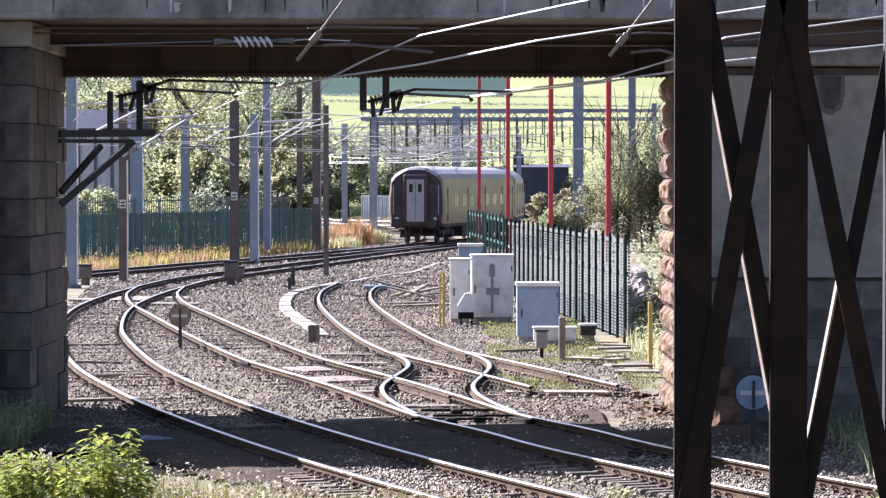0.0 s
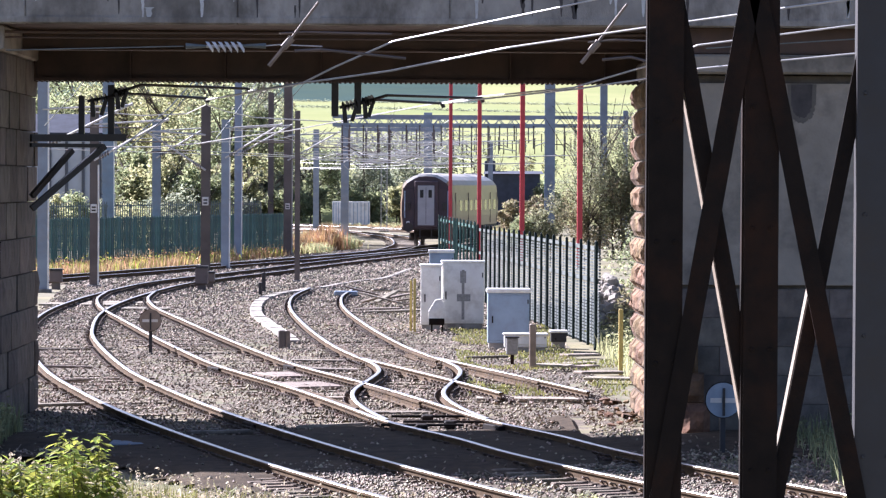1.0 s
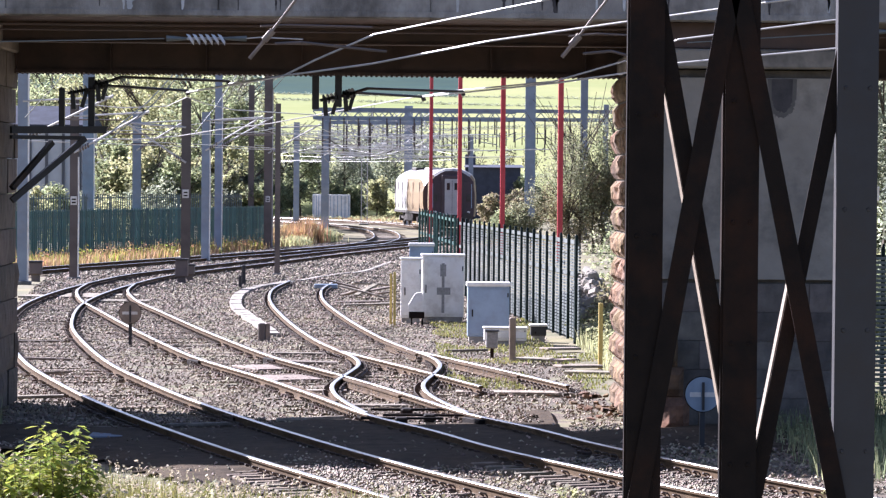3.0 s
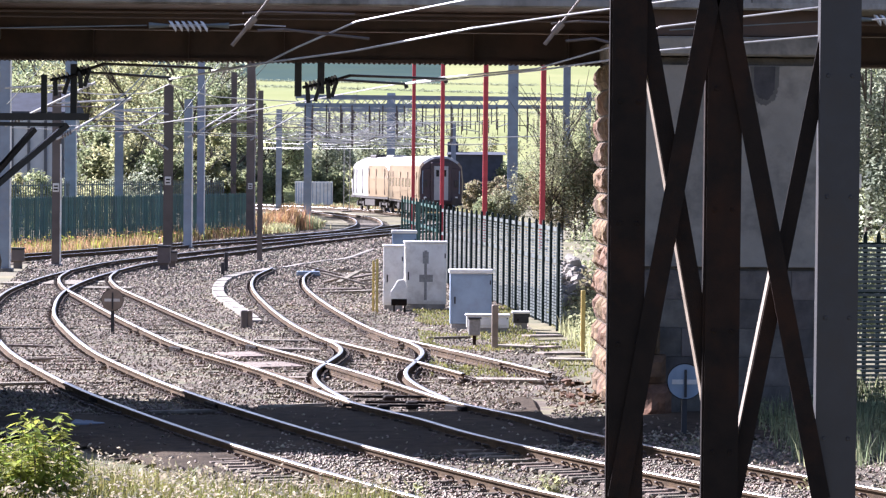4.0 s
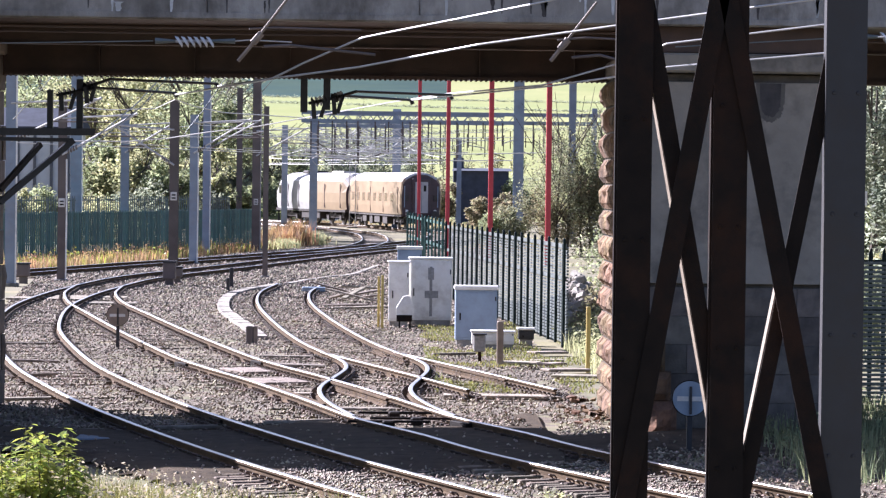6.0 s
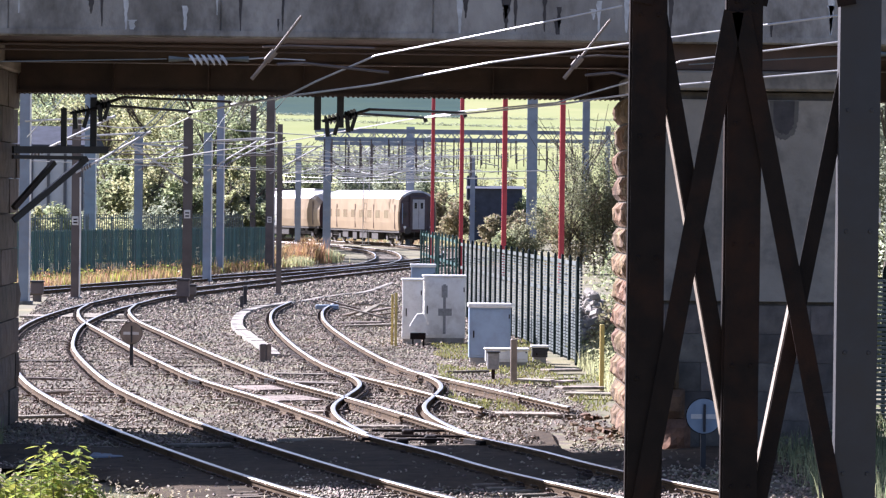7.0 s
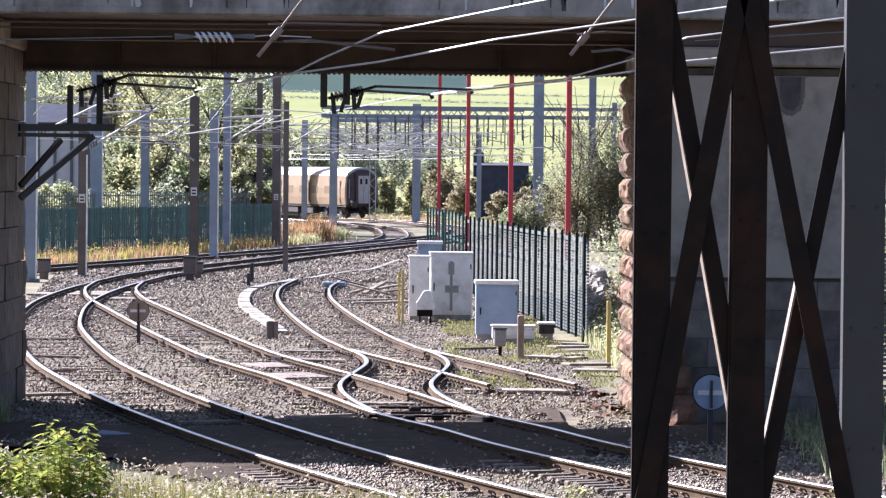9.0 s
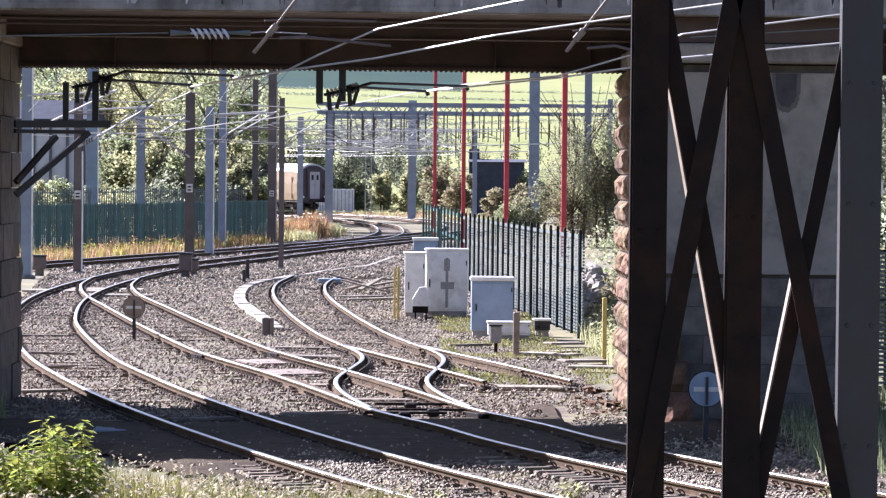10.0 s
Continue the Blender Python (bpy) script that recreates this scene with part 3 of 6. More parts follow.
def build_piers():
    rng = random.Random(5)
    # left abutment
    s = Shape().box(-30, -6.16, 45.2, 49.5, -0.3, 5.5)
    lp = tagged(part("abutment_west", s, PIERSTONE), "dark weathered stone abutment carrying the bridge", "abutment", kind="structure")
    z = 0.0
    row = 0
    while z < 5.45:
        h = 0.55
        y = 45.1 - (row % 2) * 0.35
        while y < 49.45:       # inner face
            a, b = max(y, 45.1), min(y + 1.1, 49.5)
            if b - a > 0.1:
                me = block_mesh("stone", b - a - 0.015, 0.1, h - 0.015, rng, 0.03 if z < 2.1 else 0.016)
                part("stone", me, None, lp, m=Matrix.Translation((-6.06 + (0.075 if z < 1.8 else 0.05) + rng.uniform(-0.02, 0.02), (a + b) / 2, z)) @ pose(0, 0, 0, 0, 0, 90))
            y += 1.1
        x = -6.0 - (0.5 if row % 2 else 0)
        while x > -8.4:
            a, b = max(x - 1.0, -8.4), x
            me = block_mesh("stone", b - a - 0.015, 0.1, h - 0.015, rng, 0.05 if z < 2.1 else 0.03)
            part("stone", me, None, lp, m=Matrix.Translation(((a + b) / 2, 45.1, z)))
            x -= 1.0
        if row % 2:
            me = block_mesh("stone", 0.485, 0.1, h - 0.015, rng, 0.05)
            part("stone", me, None, lp, m=Matrix.Translation((-6.25, 45.1, z)))
        z += h
        row += 1
    part("pier_cap", Shape().box(-7.4, -5.95, 45.0, 49.5, 5.5, 5.88, bev=0.03), RENDERED, lp, "pale stone bearing block")
    part("pilaster", Shape().box(-9, -6.45, 44.55, 45.0, -0.2, 7.3, bev=0.03), PIERSTONE, lp)
    # right pier
    s = Shape().box(3.54, 6.45, 45.3, 49.5, -0.3, 5.2)
    rp = tagged(part("pier_east", s, PIERSTONE), "stone pier with rusticated quoins and a rendered face", "pier", kind="structure")
    z, row = 0.0, 0
    while z < 5.1:
        h = 0.40
        y = 45.3 - (row % 2) * 0.3
        while y < 49.45:
            a, b = max(y, 45.3), min(y + 0.75, 49.5)
            if b - a > 0.12:
                me = block_mesh("quoin", b - a - 0.03, 0.1, h - 0.035, rng, 0.06, 4, QUOIN)
                part("quoin", me, None, rp, m=Matrix.Translation((3.51, (a + b) / 2, z)) @ pose(0, 0, 0, 0, 0, -90))
            y += 0.75
        z += h
        row += 1
    x = 3.66
    for i, w in enumerate((2.77,)):
        for j, (z0, h) in enumerate(((2.15, 2.94),)):
            part("render_panel", Shape().box(x, x + w - 0.008, 45.2, 45.3, z0, z0 + h, bev=0.008), RENDERED, rp, "grey-buff rendered panel")
        x += w
    for row in range(5):
        x = 3.66 - (0.4 if row % 2 else 0)
        while x < 6.4:
            a, b = max(x, 3.66), min(x + 0.8, 6.43)
            if b - a > 0.1:
                part("stone", block_mesh("stone", b - a - 0.006, 0.1, 0.414, rng, 0.012), None, rp, m=Matrix.Translation(((a + b) / 2, 45.2, row * 0.42)))
            x += 0.8
    part("cap_stone", Shape().box(3.5, 6.6, 45.02, 49.5, 5.22, 5.5, bev=0.03), RENDERED, rp)
    part("bearing_block", Shape().box(3.7, 6.4, 45.15, 49.5, 5.5, 5.9, bev=0.02), GIRDER, rp)
    for k, yy, mt in ((0.86, 45.197, SOOT_EDGE), (0.62, 45.193, SOOT)):
        pts = []
        for i in range(41):
            a = math.pi * i / 40
            pts.append((5.63 + 0.24 * k * math.cos(a) * (0.85 + 0.2 * rng.random()), yy, 4.78 - 0.32 * k * math.sin(a) * (0.85 + 0.2 * rng.random())))
        pts += [(5.63 - 0.25 * k, yy, 5.08), (5.63 + 0.25 * k, yy, 5.08)]
        part("soot_patch", Shape().add(pts, [tuple(range(43))]), mt, rp, "black damp stain below the bearing")
    for i, (x, z, w, h) in enumerate(((4.10, -0.05, 0.40, 0.5), (4.06, 0.46, 0.30, 0.42), (4.02, 0.89, 0.2, 0.4))):
        part("quoin", block_mesh("quoin", w, 0.2, h, rng, 0.08, 4, QUOIN), None, rp, m=Matrix.Translation((x, 44.95 - 0.02 * i, z)))


build_bridge()
build_piers()

# ---- tracks ----
RAIL = [(-0.07, 0), (0.07, 0), (0.07, 0.012), (0.012, 0.035), (0.012, 0.105), (0.036, 0.115), (0.036, 0.144), (0.03, 0.15), (-0.03, 0.15),
        (-0.036, 0.144), (-0.036, 0.115), (-0.012, 0.105), (-0.012, 0.035), (-0.07, 0.012)]
RAIL_SLOTS = [0] * 6 + [1, 1, 1] + [0] * 5
sleeper_mesh = Shape().box(-1.25, 1.25, -0.125, 0.125, -0.14, 0.012, bev=0.015).mesh("sleeper", SLEEPER)
bearer_mesh = Shape().box(-1.3, 1.3, -0.065, 0.065, -0.14, 0.02, bev=0.012).mesh("sleeper", SLEEPER)
TRACKS = {}


def track(name, ctrl, label, rails=(-1, 1), sleepers=True, chairs=True, cut=(None, None)):
    line = curve_points(ctrl, 0.5)
    TRACKS[name] = line
    tr = thing("railway_track", label, "track", group="tracks", kind="structure")
    for sgn in rails:
        off = offset_line(line, sgn * 0.7525)
        s = Shape().sweep(off, RAIL, slots=RAIL_SLOTS)
        part("rail", s.mesh("rail", [RAIL_SIDE, RAIL_TOP]), None, tr, "steel rail with bright worn head and rusty web")
    dense = curve_points(ctrl, 0.25)
    ch = Shape()
    rng = random.Random(len(dense))
    for i, p in enumerate(dense[:-1]):
        near = p.y < 39.5 and name in ("main", "inner")      # closely set narrow bearers by the bridge
        if not near and i % 3:
            continue
        d = dense[i + 1] - p
        a = math.atan2(d.y, d.x) - math.pi / 2
        if sleepers:
            ob = part("sleeper", bearer_mesh if near else sleeper_mesh, None, tr)
            up = rng.uniform(-0.004, 0.014) if near else rng.uniform(-0.056, -0.02)
            ob.matrix_basis = Matrix.Translation((p.x, p.y, up)) @ Matrix.Rotation(a + rng.uniform(-0.015, 0.015), 4, "Z")
        if chairs and p.y < 110:
            m = Matrix.Translation((p.x, p.y, 0)) @ Matrix.Rotation(a, 4, "Z")
            for sgn in rails:
                for side in (-1, 1):
                    c = sgn * 0.7525 + side * 0.115
                    for dy in (0.0,) if near else (-0.25, 0.0, 0.25):
                        ch.box(c - 0.05, c + 0.05, dy - 0.05, dy + 0.05, 0.0, 0.036, m=m)
                        if rng.random() < 0.9:      # a sprung loop of bar that holds the rail's foot
                            ch.pipe([m @ Vector((c + side * u, dy + v, w)) for u, v, w in ((-0.05, -0.03, 0.04), (-0.02, -0.035, 0.075), (0.03, -0.01, 0.085), (0.03, 0.02, 0.08), (-0.03, 0.035, 0.045))], 0.011, 5)
    if name in ("main", "inner"):      # ballast heaped over the middle of the near bearers
        g = np.random.default_rng(len(line))
        mid = [(p, dense[i + 1] - p) for i, p in enumerate(dense[:-1]) if 27 < p.y < 39.5]
        base = np.array([(1, 0, 0), (-1, 0.1, 0), (0.1, 1, 0), (0, -1, 0.1), (0.1, 0, 0.8), (0, 0.1, -0.8)], float)
        heap = Shape()
        for p, d in mid:
            d = d.normalized()
            for u, w in zip(np.clip(g.normal(0, 0.3, 70), -0.64, 0.64), g.uniform(-0.15, 0.15, 70)):
                c = np.array((p.x + d.y * u + d.x * w, p.y - d.x * u + d.y * w, 0.02 + 0.03 * g.random()))
                heap.add((base * (0.65 + 0.7 * g.random((6, 3))) * (0.014 + 0.015 * g.random()) + c).tolist(),
                         [(0, 2, 4), (2, 1, 4), (1, 3, 4), (3, 0, 4), (2, 0, 5), (1, 2, 5), (3, 1, 5), (0, 3, 5)])
        part("crib_ballast", heap.mesh("crib_ballast", STONE_CHIP), None, tr, "ballast stones heaped between the rails", kind="stuff")
    if chairs and ch.v:
        part("rail_chairs", ch.mesh("rail_chairs", CLIP), None, tr, kind="stuff")
    return tr


track("main", [(9.5, 18), (5.2, 25), (2.1, 30.5), (0.8, 33.4), (-1.3, 39.2), (-3.4, 46.1), (-4.95, 52.3), (-6.2, 58.3), (-7.72, 68), (-8.45, 74.5), (-9.05, 82.5),
               (-9.22, 90), (-9.08, 97), (-8.6, 106.5), (-7.55, 114), (-5.9, 123), (-3.95, 135), (-1.6, 148), (-0.2, 155), (1.6, 163), (3.4, 171), (5.4, 182), (7.0, 195), (7.8, 215)],
      "curving main line of bright-headed rails on ballast")
track("inner", [(12.0, 20), (7.6, 27.3), (4.7, 33.2), (2.25, 39.3), (1.28, 42.6), (0.37, 45.3), (-0.5, 49.2), (-1.55, 53.6), (-2.95, 58.9), (-3.95, 63.8), (-5.25, 70.8), (-6.6, 78.5),
                (-7.62, 84.3), (-8.22, 88.5), (-8.75, 93.5), (-9.0, 99)],
      "inner curving line that joins the main line at a turnout")
track("siding", [(-2.7, 103), (-2.95, 96.3), (-2.86, 90.3), (-2.6, 85), (-2.2, 79.5), (-1.6, 72.5), (-0.95, 66.2), (-0.45, 62.6), (0.0, 59.6), (0.12, 57.2), (-0.05, 54.6), (-0.25, 52), (-0.2, 49.8), (0.05, 47.5), (0.4, 45.4)],
      "siding that swings through points to the inner line")
track("spur", [(-0.45, 62.4), (0.45, 58.8), (1.3, 55.4), (2.25, 51.4)], "short spur of rusty rails ending in the ballast")
track("train", [(-17.0, 88), (-15.2, 103), (-13.0, 113.5), (-11.5, 119), (-9.9, 125.5), (-7.4, 134.5), (-4.85, 145), (-1.5, 160.5), (0.55, 170.5), (3.0, 185), (3.86, 204), (3.1, 213.5),
                (0.46, 232), (-3.43, 245), (-7.0, 253), (-12.5, 263), (-20, 274.5)], "distant running line that snakes away", chairs=False)
track("branch", [(-5.4, 143), (-1.9, 158), (-0.65, 172), (-0.46, 186), (-1.1, 203), (-3.4, 219), (-6.2, 230), (-11, 244)], "distant line bending away behind the scrub", chairs=False)


def check_rails():
    """Short rusty guard rails beside the running rails at the crossings."""
    for key, y0, y1, off in (("siding", 60.5, 66.5, 0.63), ("siding", 60.5, 65.5, -0.63), ("spur", 55.0, 60.5, 0.62), ("spur", 54.0, 59.0, -0.62), ("inner", 49.0, 54.0, 0.62), ("inner", 48.0, 52.5, -0.62)):
        line = offset_line([p for p in TRACKS[key] if y0 < p.y < y1], off)
        g = Shape().sweep(line, [(a * 0.8, u * 0.92) for a, u in RAIL], slots=RAIL_SLOTS)
        tagged(part("check_rail", g.mesh("check_rail", [RAIL_SIDE, RAIL_SIDE]), None), "short rusty guard rail inside the running rail", "rail", "check rails")


check_rails()
build_far_beds()

# ---- foreground lattice mast ----


def build_lattice():
    y = 22.0
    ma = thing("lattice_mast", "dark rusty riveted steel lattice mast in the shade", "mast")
    # third leg's lighter, bluer grey stands for skylight on its face
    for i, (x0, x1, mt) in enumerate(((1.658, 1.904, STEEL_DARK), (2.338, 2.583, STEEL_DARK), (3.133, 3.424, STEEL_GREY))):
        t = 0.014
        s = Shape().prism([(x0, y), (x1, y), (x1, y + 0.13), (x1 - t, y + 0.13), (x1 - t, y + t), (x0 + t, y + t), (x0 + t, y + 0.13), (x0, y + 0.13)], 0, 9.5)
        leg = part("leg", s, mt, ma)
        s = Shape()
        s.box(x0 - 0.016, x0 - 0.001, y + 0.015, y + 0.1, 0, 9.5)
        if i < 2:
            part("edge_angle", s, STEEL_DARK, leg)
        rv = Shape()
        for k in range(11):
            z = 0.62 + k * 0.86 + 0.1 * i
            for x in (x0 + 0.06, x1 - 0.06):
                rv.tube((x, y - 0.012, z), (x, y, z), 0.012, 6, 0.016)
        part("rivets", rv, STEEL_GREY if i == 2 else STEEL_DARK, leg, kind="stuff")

    def brace(p, q, dy, wide, lit, top=0.0):
        (xa, za), (xb, zb) = p, q
        a, b = Vector((xa, y + dy, za)), Vector((xb, y + dy, zb))
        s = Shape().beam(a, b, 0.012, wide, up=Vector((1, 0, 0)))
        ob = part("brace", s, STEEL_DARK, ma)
        # sunlight on the flange is put into its colour; top drops the unlit stretch
        if lit:
            d = (b - a).normalized()
            n = Vector((-0.93, -0.24, 0.28))
            n = (n - d * n.dot(d)).normalized()
            o = Vector((-wide / 2 - 0.006, 0.075, 0))
            s = Shape().beam(a.lerp(b, top) + o, b + o, 0.05, 0.01, up=n)
            part("brace_flange", s, SUNLIT_EDGE, ob, "flange edge coloured pale for the sun on it")
    # crossing braces, panel by panel
    for k in (0, 1):
        h = 3.75 * k
        brace((1.845, 4.95 + h), (2.530, 1.25 + h), 0.06, 0.118, True)
        brace((2.372, 4.95 + h), (1.728, 1.25 + h), -0.02, 0.142, False)
        brace((2.426, 4.95 + h), (3.176, 1.25 + h), -0.02, 0.133, False)
        brace((3.267, 4.95 + h), (2.564, 1.25 + h), 0.06, 0.108, True, 0.56)
    part("cap_plate", Shape().box(1.6, 3.46, 21.95, 22.2, 9.5, 9.56, bev=0.01), STEEL_DARK, ma)
    part("foot_block", Shape().box(1.5, 3.55, 21.8, 22.35, -0.1, 0.25, bev=0.03), CONCRETE, ma)


build_lattice()

# ---- fences ----


def fence_run(p, q, h, pitch, z0, pale_mat, rail_mat, name, label, mesh_panel):
    """Palisade run from p to q: pales, two rails, and a weldmesh behind where there is one."""
    p, q = Vector((*p, z0)), Vector((*q, z0))
    d = q - p
    n = int(d.length / pitch)
    a = math.atan2(d.y, d.x)
    fe = thing(name, label, "fence")
    w = 0.075 if pitch == 0.2 else 0.035
    s = Shape()
    s.add([(-w, 0, 0), (0, -0.025, 0), (w, 0, 0), (-w, 0, h - 0.09), (0, -0.025, h - 0.07), (w, 0, h - 0.09), (-0.012, -0.012, h), (0.012, -0.012, h), (-w, 0.012, 0), (w, 0.012, 0), (-w, 0.012, h - 0.09), (w, 0.012, h - 0.09)],
          [(0, 1, 4, 3), (1, 2, 5, 4), (3, 4, 6), (4, 7, 6), (4, 5, 7), (8, 0, 3, 10), (2, 9, 11, 5), (9, 8, 10, 11), (10, 3, 6), (11, 10, 6, 7), (5, 11, 7)])
    if pitch > 1:
        s = Shape().box(-0.034, 0.034, -0.03, 0.03, 0, h - 0.05).add([(-.035, -.035, h - .05), (.035, -.035, h - .05), (.035, .035, h - .05), (-.035, .035, h - .05), (0, 0, h)], [(0, 1, 4), (1, 2, 4), (2, 3, 4), (3, 0, 4)])
    me = s.mesh("pale", pale_mat)
    for i in range(n + 1):
        c = p + d * (i / n)
        part("pale", me, None, fe, m=Matrix.Translation(c) @ Matrix.Rotation(a, 4, "Z"))
    for z in ((0.32 * h, 0.62 * h, 0.92 * h) if pitch < 1 else (0.62 * h, 0.92 * h)):
        o = Vector((d.y, -d.x, 0)).normalized() * (0.045 if pitch > 1 else -0.03) + Vector((0, 0, z))
        part("rail", Shape().beam(p + o, q + o, 0.03, 0.09 if pitch > 1 else 0.05), rail_mat, fe)
    m = int(d.length / (2.75 if pitch < 1 else 9))
    for i in range(m + 1):
        c = p + d * (i / max(1, m))
        part("post", Shape().box(c.x - 0.04, c.x + 0.04, c.y + 0.06, c.y + 0.14, z0 - 0.05, z0 + h * 0.95), pale_mat, fe)
    if mesh_panel:
        s = Shape()
        u = d.normalized()
        side = Vector((u.y, -u.x, 0)) * 0.09
        for k in range(int(h * 0.93 / 0.072)):
            z = 0.06 + k * 0.072
            s.beam(p + side + Vector((0, 0, z)), q + side + Vector((0, 0, z)), 0.03, 0.044)
        part("mesh_panel", s, mesh_panel, fe, "grey welded mesh behind the pales", kind="stuff")
    return fe


def build_fences():
    fence_run((4.02, 68.5), (1.98, 96.5), 2.38, 1.32, 0, FENCE_D, FENCE_Z, "palisade_fence", "galvanised mesh fence with dark green upright pales", FENCE_Z)
    fence_run((1.9, 97.5), (0.95, 117), 2.45, 1.75, 0, FENCE_N, FENCE_N, "palisade_fence", "green-painted steel palisade fence beside the cabinets", None)
    fence_run((-19, 121), (-6.3, 160), 2.1, 0.2, 0, FENCE_G, FENCE_N, "palisade_fence", "long green palisade fence along the far side", None)
    fence_run((-22, 126), (-8.2, 166), 2.7, 0.26, 0, FENCE_Z, FENCE_Z, "palisade_fence", "pale galvanised fence behind the green one", None)
    fence_run((7.0, 49.8), (12.5, 50.6), 2.6, 0.22, 0.0, FENCE_D, FENCE_D, "palisade_fence", "dark palisade fence beside the pier", FENCE_Z)


build_fences()

# ---- masts and overhead line ----


def h_mast(base, top, w, material, label, name="overhead_line_mast", lattice=False):
    ma = thing(name, label, "mast", Matrix.Translation((*base, -0.05)), group="overhead line masts")
    s = Shape()
    if lattice:
        for x in (-w / 2, w / 2 - 0.05):
            for yy in (-w / 2, w / 2 - 0.05):
                s.box(x, x + 0.05, yy, yy + 0.05, 0, top)
        k = 0.0
        while k < top - w:
            s.beam((-w / 2, -w / 2, k), (w / 2, -w / 2, k + w), 0.03, 0.03, up=(0, 1, 0))
            s.beam((w / 2, -w / 2, k + w), (-w / 2, -w / 2, k + 2 * w), 0.03, 0.03, up=(0, 1, 0))
            k += 2 * w
    else:
        t = 0.03
        a, b, c = w / 2, w / 2 - t, t / 2
        s.prism([(-a, -a), (a, -a), (a, -b), (c, -b), (c, b), (a, b), (a, a), (-a, a), (-a, b), (-c, b), (-c, -b), (-a, -b)], 0, top)
    part("column", s, material, ma)
    part("base_plate", Shape().box(-w * 0.8, w * 0.8, -w * 0.8, w * 0.8, 0, 0.12, bev=0.02), CONCRETE, ma)
    return ma


def build_masts():
    B, N = BLUE_MAST, BROWN_MAST
    for px, w, top, mt in (((-12.26, 102.74), .34, 9, B), ((-11.04, 107.26), .28, 6.3, N), ((-14.55, 147.91), .52, 9.5, B), ((-11.99, 144.62), .38, 6.6, B), ((-7.40, 110.29), .32, 6.4, N),
                           ((-7.91, 130.15), .33, 6.3, B), ((-8.39, 147.91), .33, 9.5, B), ((-6.36, 156.20), .40, 9.5, N), ((-4.27, 113.50), .19, 6.3, N), ((-7.92, 250.37), .46, 8.0, B), ((-4.50, 201.31), .50, 8.0, B),
                           ((-7.84, 169.79), .3, 8.6, N)):
        h_mast(px, top, w, mt, "blue-grey steel overhead line mast" if mt is B else "brown steel mast beside the line")
    for (x, y), z, w in (((-11.04, 107.26), 2.55, 0.28), ((-6.36, 156.20), 2.3, 0.40), ((-7.40, 110.29), 2.8, 0.32)):
        y += 0.26 - w / 2 - 0.02
        pl = tagged(part("mast_plate", Shape().box(x - 0.11, x + 0.11, y - 0.26, y - 0.24, z, z + 0.3, bev=0.006), SIGN_W), "small white plate on a mast with dark bars", "plate", "mast plates")
        for k in (0.06, 0.17):
            part("bar", Shape().box(x - 0.07, x + 0.07, y - 0.266, y - 0.26, z + k, z + k + 0.05), STEEL_DARK, pl)
    h_mast((-6.16, 156.20), 8.0, 0.09, GALV, "thin pale pole beside the line", "pole")
    h_mast((-2.3, 236), 8.0, 0.5, GALV, "pale lattice mast beyond the line", lattice=True)
    h_mast((1.0, 233), 9.0, 0.62, B, "broad blue-grey twin mast")
    h_mast((5.7, 233), 6.8, 0.35, B, "blue-grey mast by the shed")
    # portal over the yard
    h_mast((8.05, 185), 10.2, 0.60, B, "tall blue-grey portal mast")
    h_mast((11.25, 185), 10.2, 0.42, B, "tall blue-grey portal mast")
    h_mast((12.9, 190), 8.2, 0.3, B, "slim blue-grey steel portal mast")
    for x0, x1, y, z, d in ((-4.9, 13.2, 185.4, 7.0, 0.5), (-4.6, 9.0, 232, 7.8, 0.6), (-4.3, 1.6, 187, 6.75, 0.25)):
        po = thing("portal_beam", "blue-grey lattice portal beam carrying overhead wires", "beam")
        for k, zz in (("top_chord", z + d), ("bottom_chord", z)):
            part(k, Shape().box(x0, x1, y, y + 0.12, zz, zz + 0.22), B, po)
        n = int((x1 - x0) / 0.45)
        s = Shape()
        for i in range(n):
            a, b = x0 + (x1 - x0) * i / n, x0 + (x1 - x0) * (i + 1) / n
            s.beam((a, y + 0.06, z if i % 2 else z + d), (b, y + 0.06, z + d if i % 2 else z), 0.05, 0.05, up=(0, 1, 0))
        part("lacing", s, B, po, kind="stuff")
        rng = random.Random(int(y))
        m = int((x1 - x0) * 1.3)
        for i in range(m):
            x, L = x0 + (x1 - x0) * (i + rng.uniform(0.2, 0.8)) / m, rng.uniform(0.7, 2.5)
            dp = part("dropper_post", Shape().box(x - 0.04, x + 0.04, y - 0.1, y, z - L, z + 0.1), N, po)
            if rng.random() < 0.6:
                e = rng.choice((-1, 1)) * rng.uniform(0.5, 1.1)
                part("stay", Shape().tube((x, y - 0.05, z - L * 0.9), (x + e, y - 0.3, z - L * 0.9 + rng.uniform(-0.5, 0.7)), 0.03, 5), GALV if rng.random() < 0.5 else N, dp)
    # cables, white for their highlights, and cantilevers on the masts by the far line
    for x, y, w, top in ((-12.26, 102.74, .34, 7), (-7.91, 130.15, .33, 6), (-8.39, 147.91, .33, 7.5), (-14.55, 147.91, .52, 6.5), (-11.04, 107.26, .28, 4.2)):
        tagged(part("mast_cable", Shape().pipe([(x + w / 2 + 0.02, y - w / 2 - 0.02, -0.05), (x + w / 2 + 0.03, y - w / 2 - 0.02, top * 0.5), (x + w / 2 + 0.02, y - w / 2 - 0.02, top)], 0.028, 6), CASE_W), "cable conduit up a mast, white for its highlight", "cable", "mast cables")
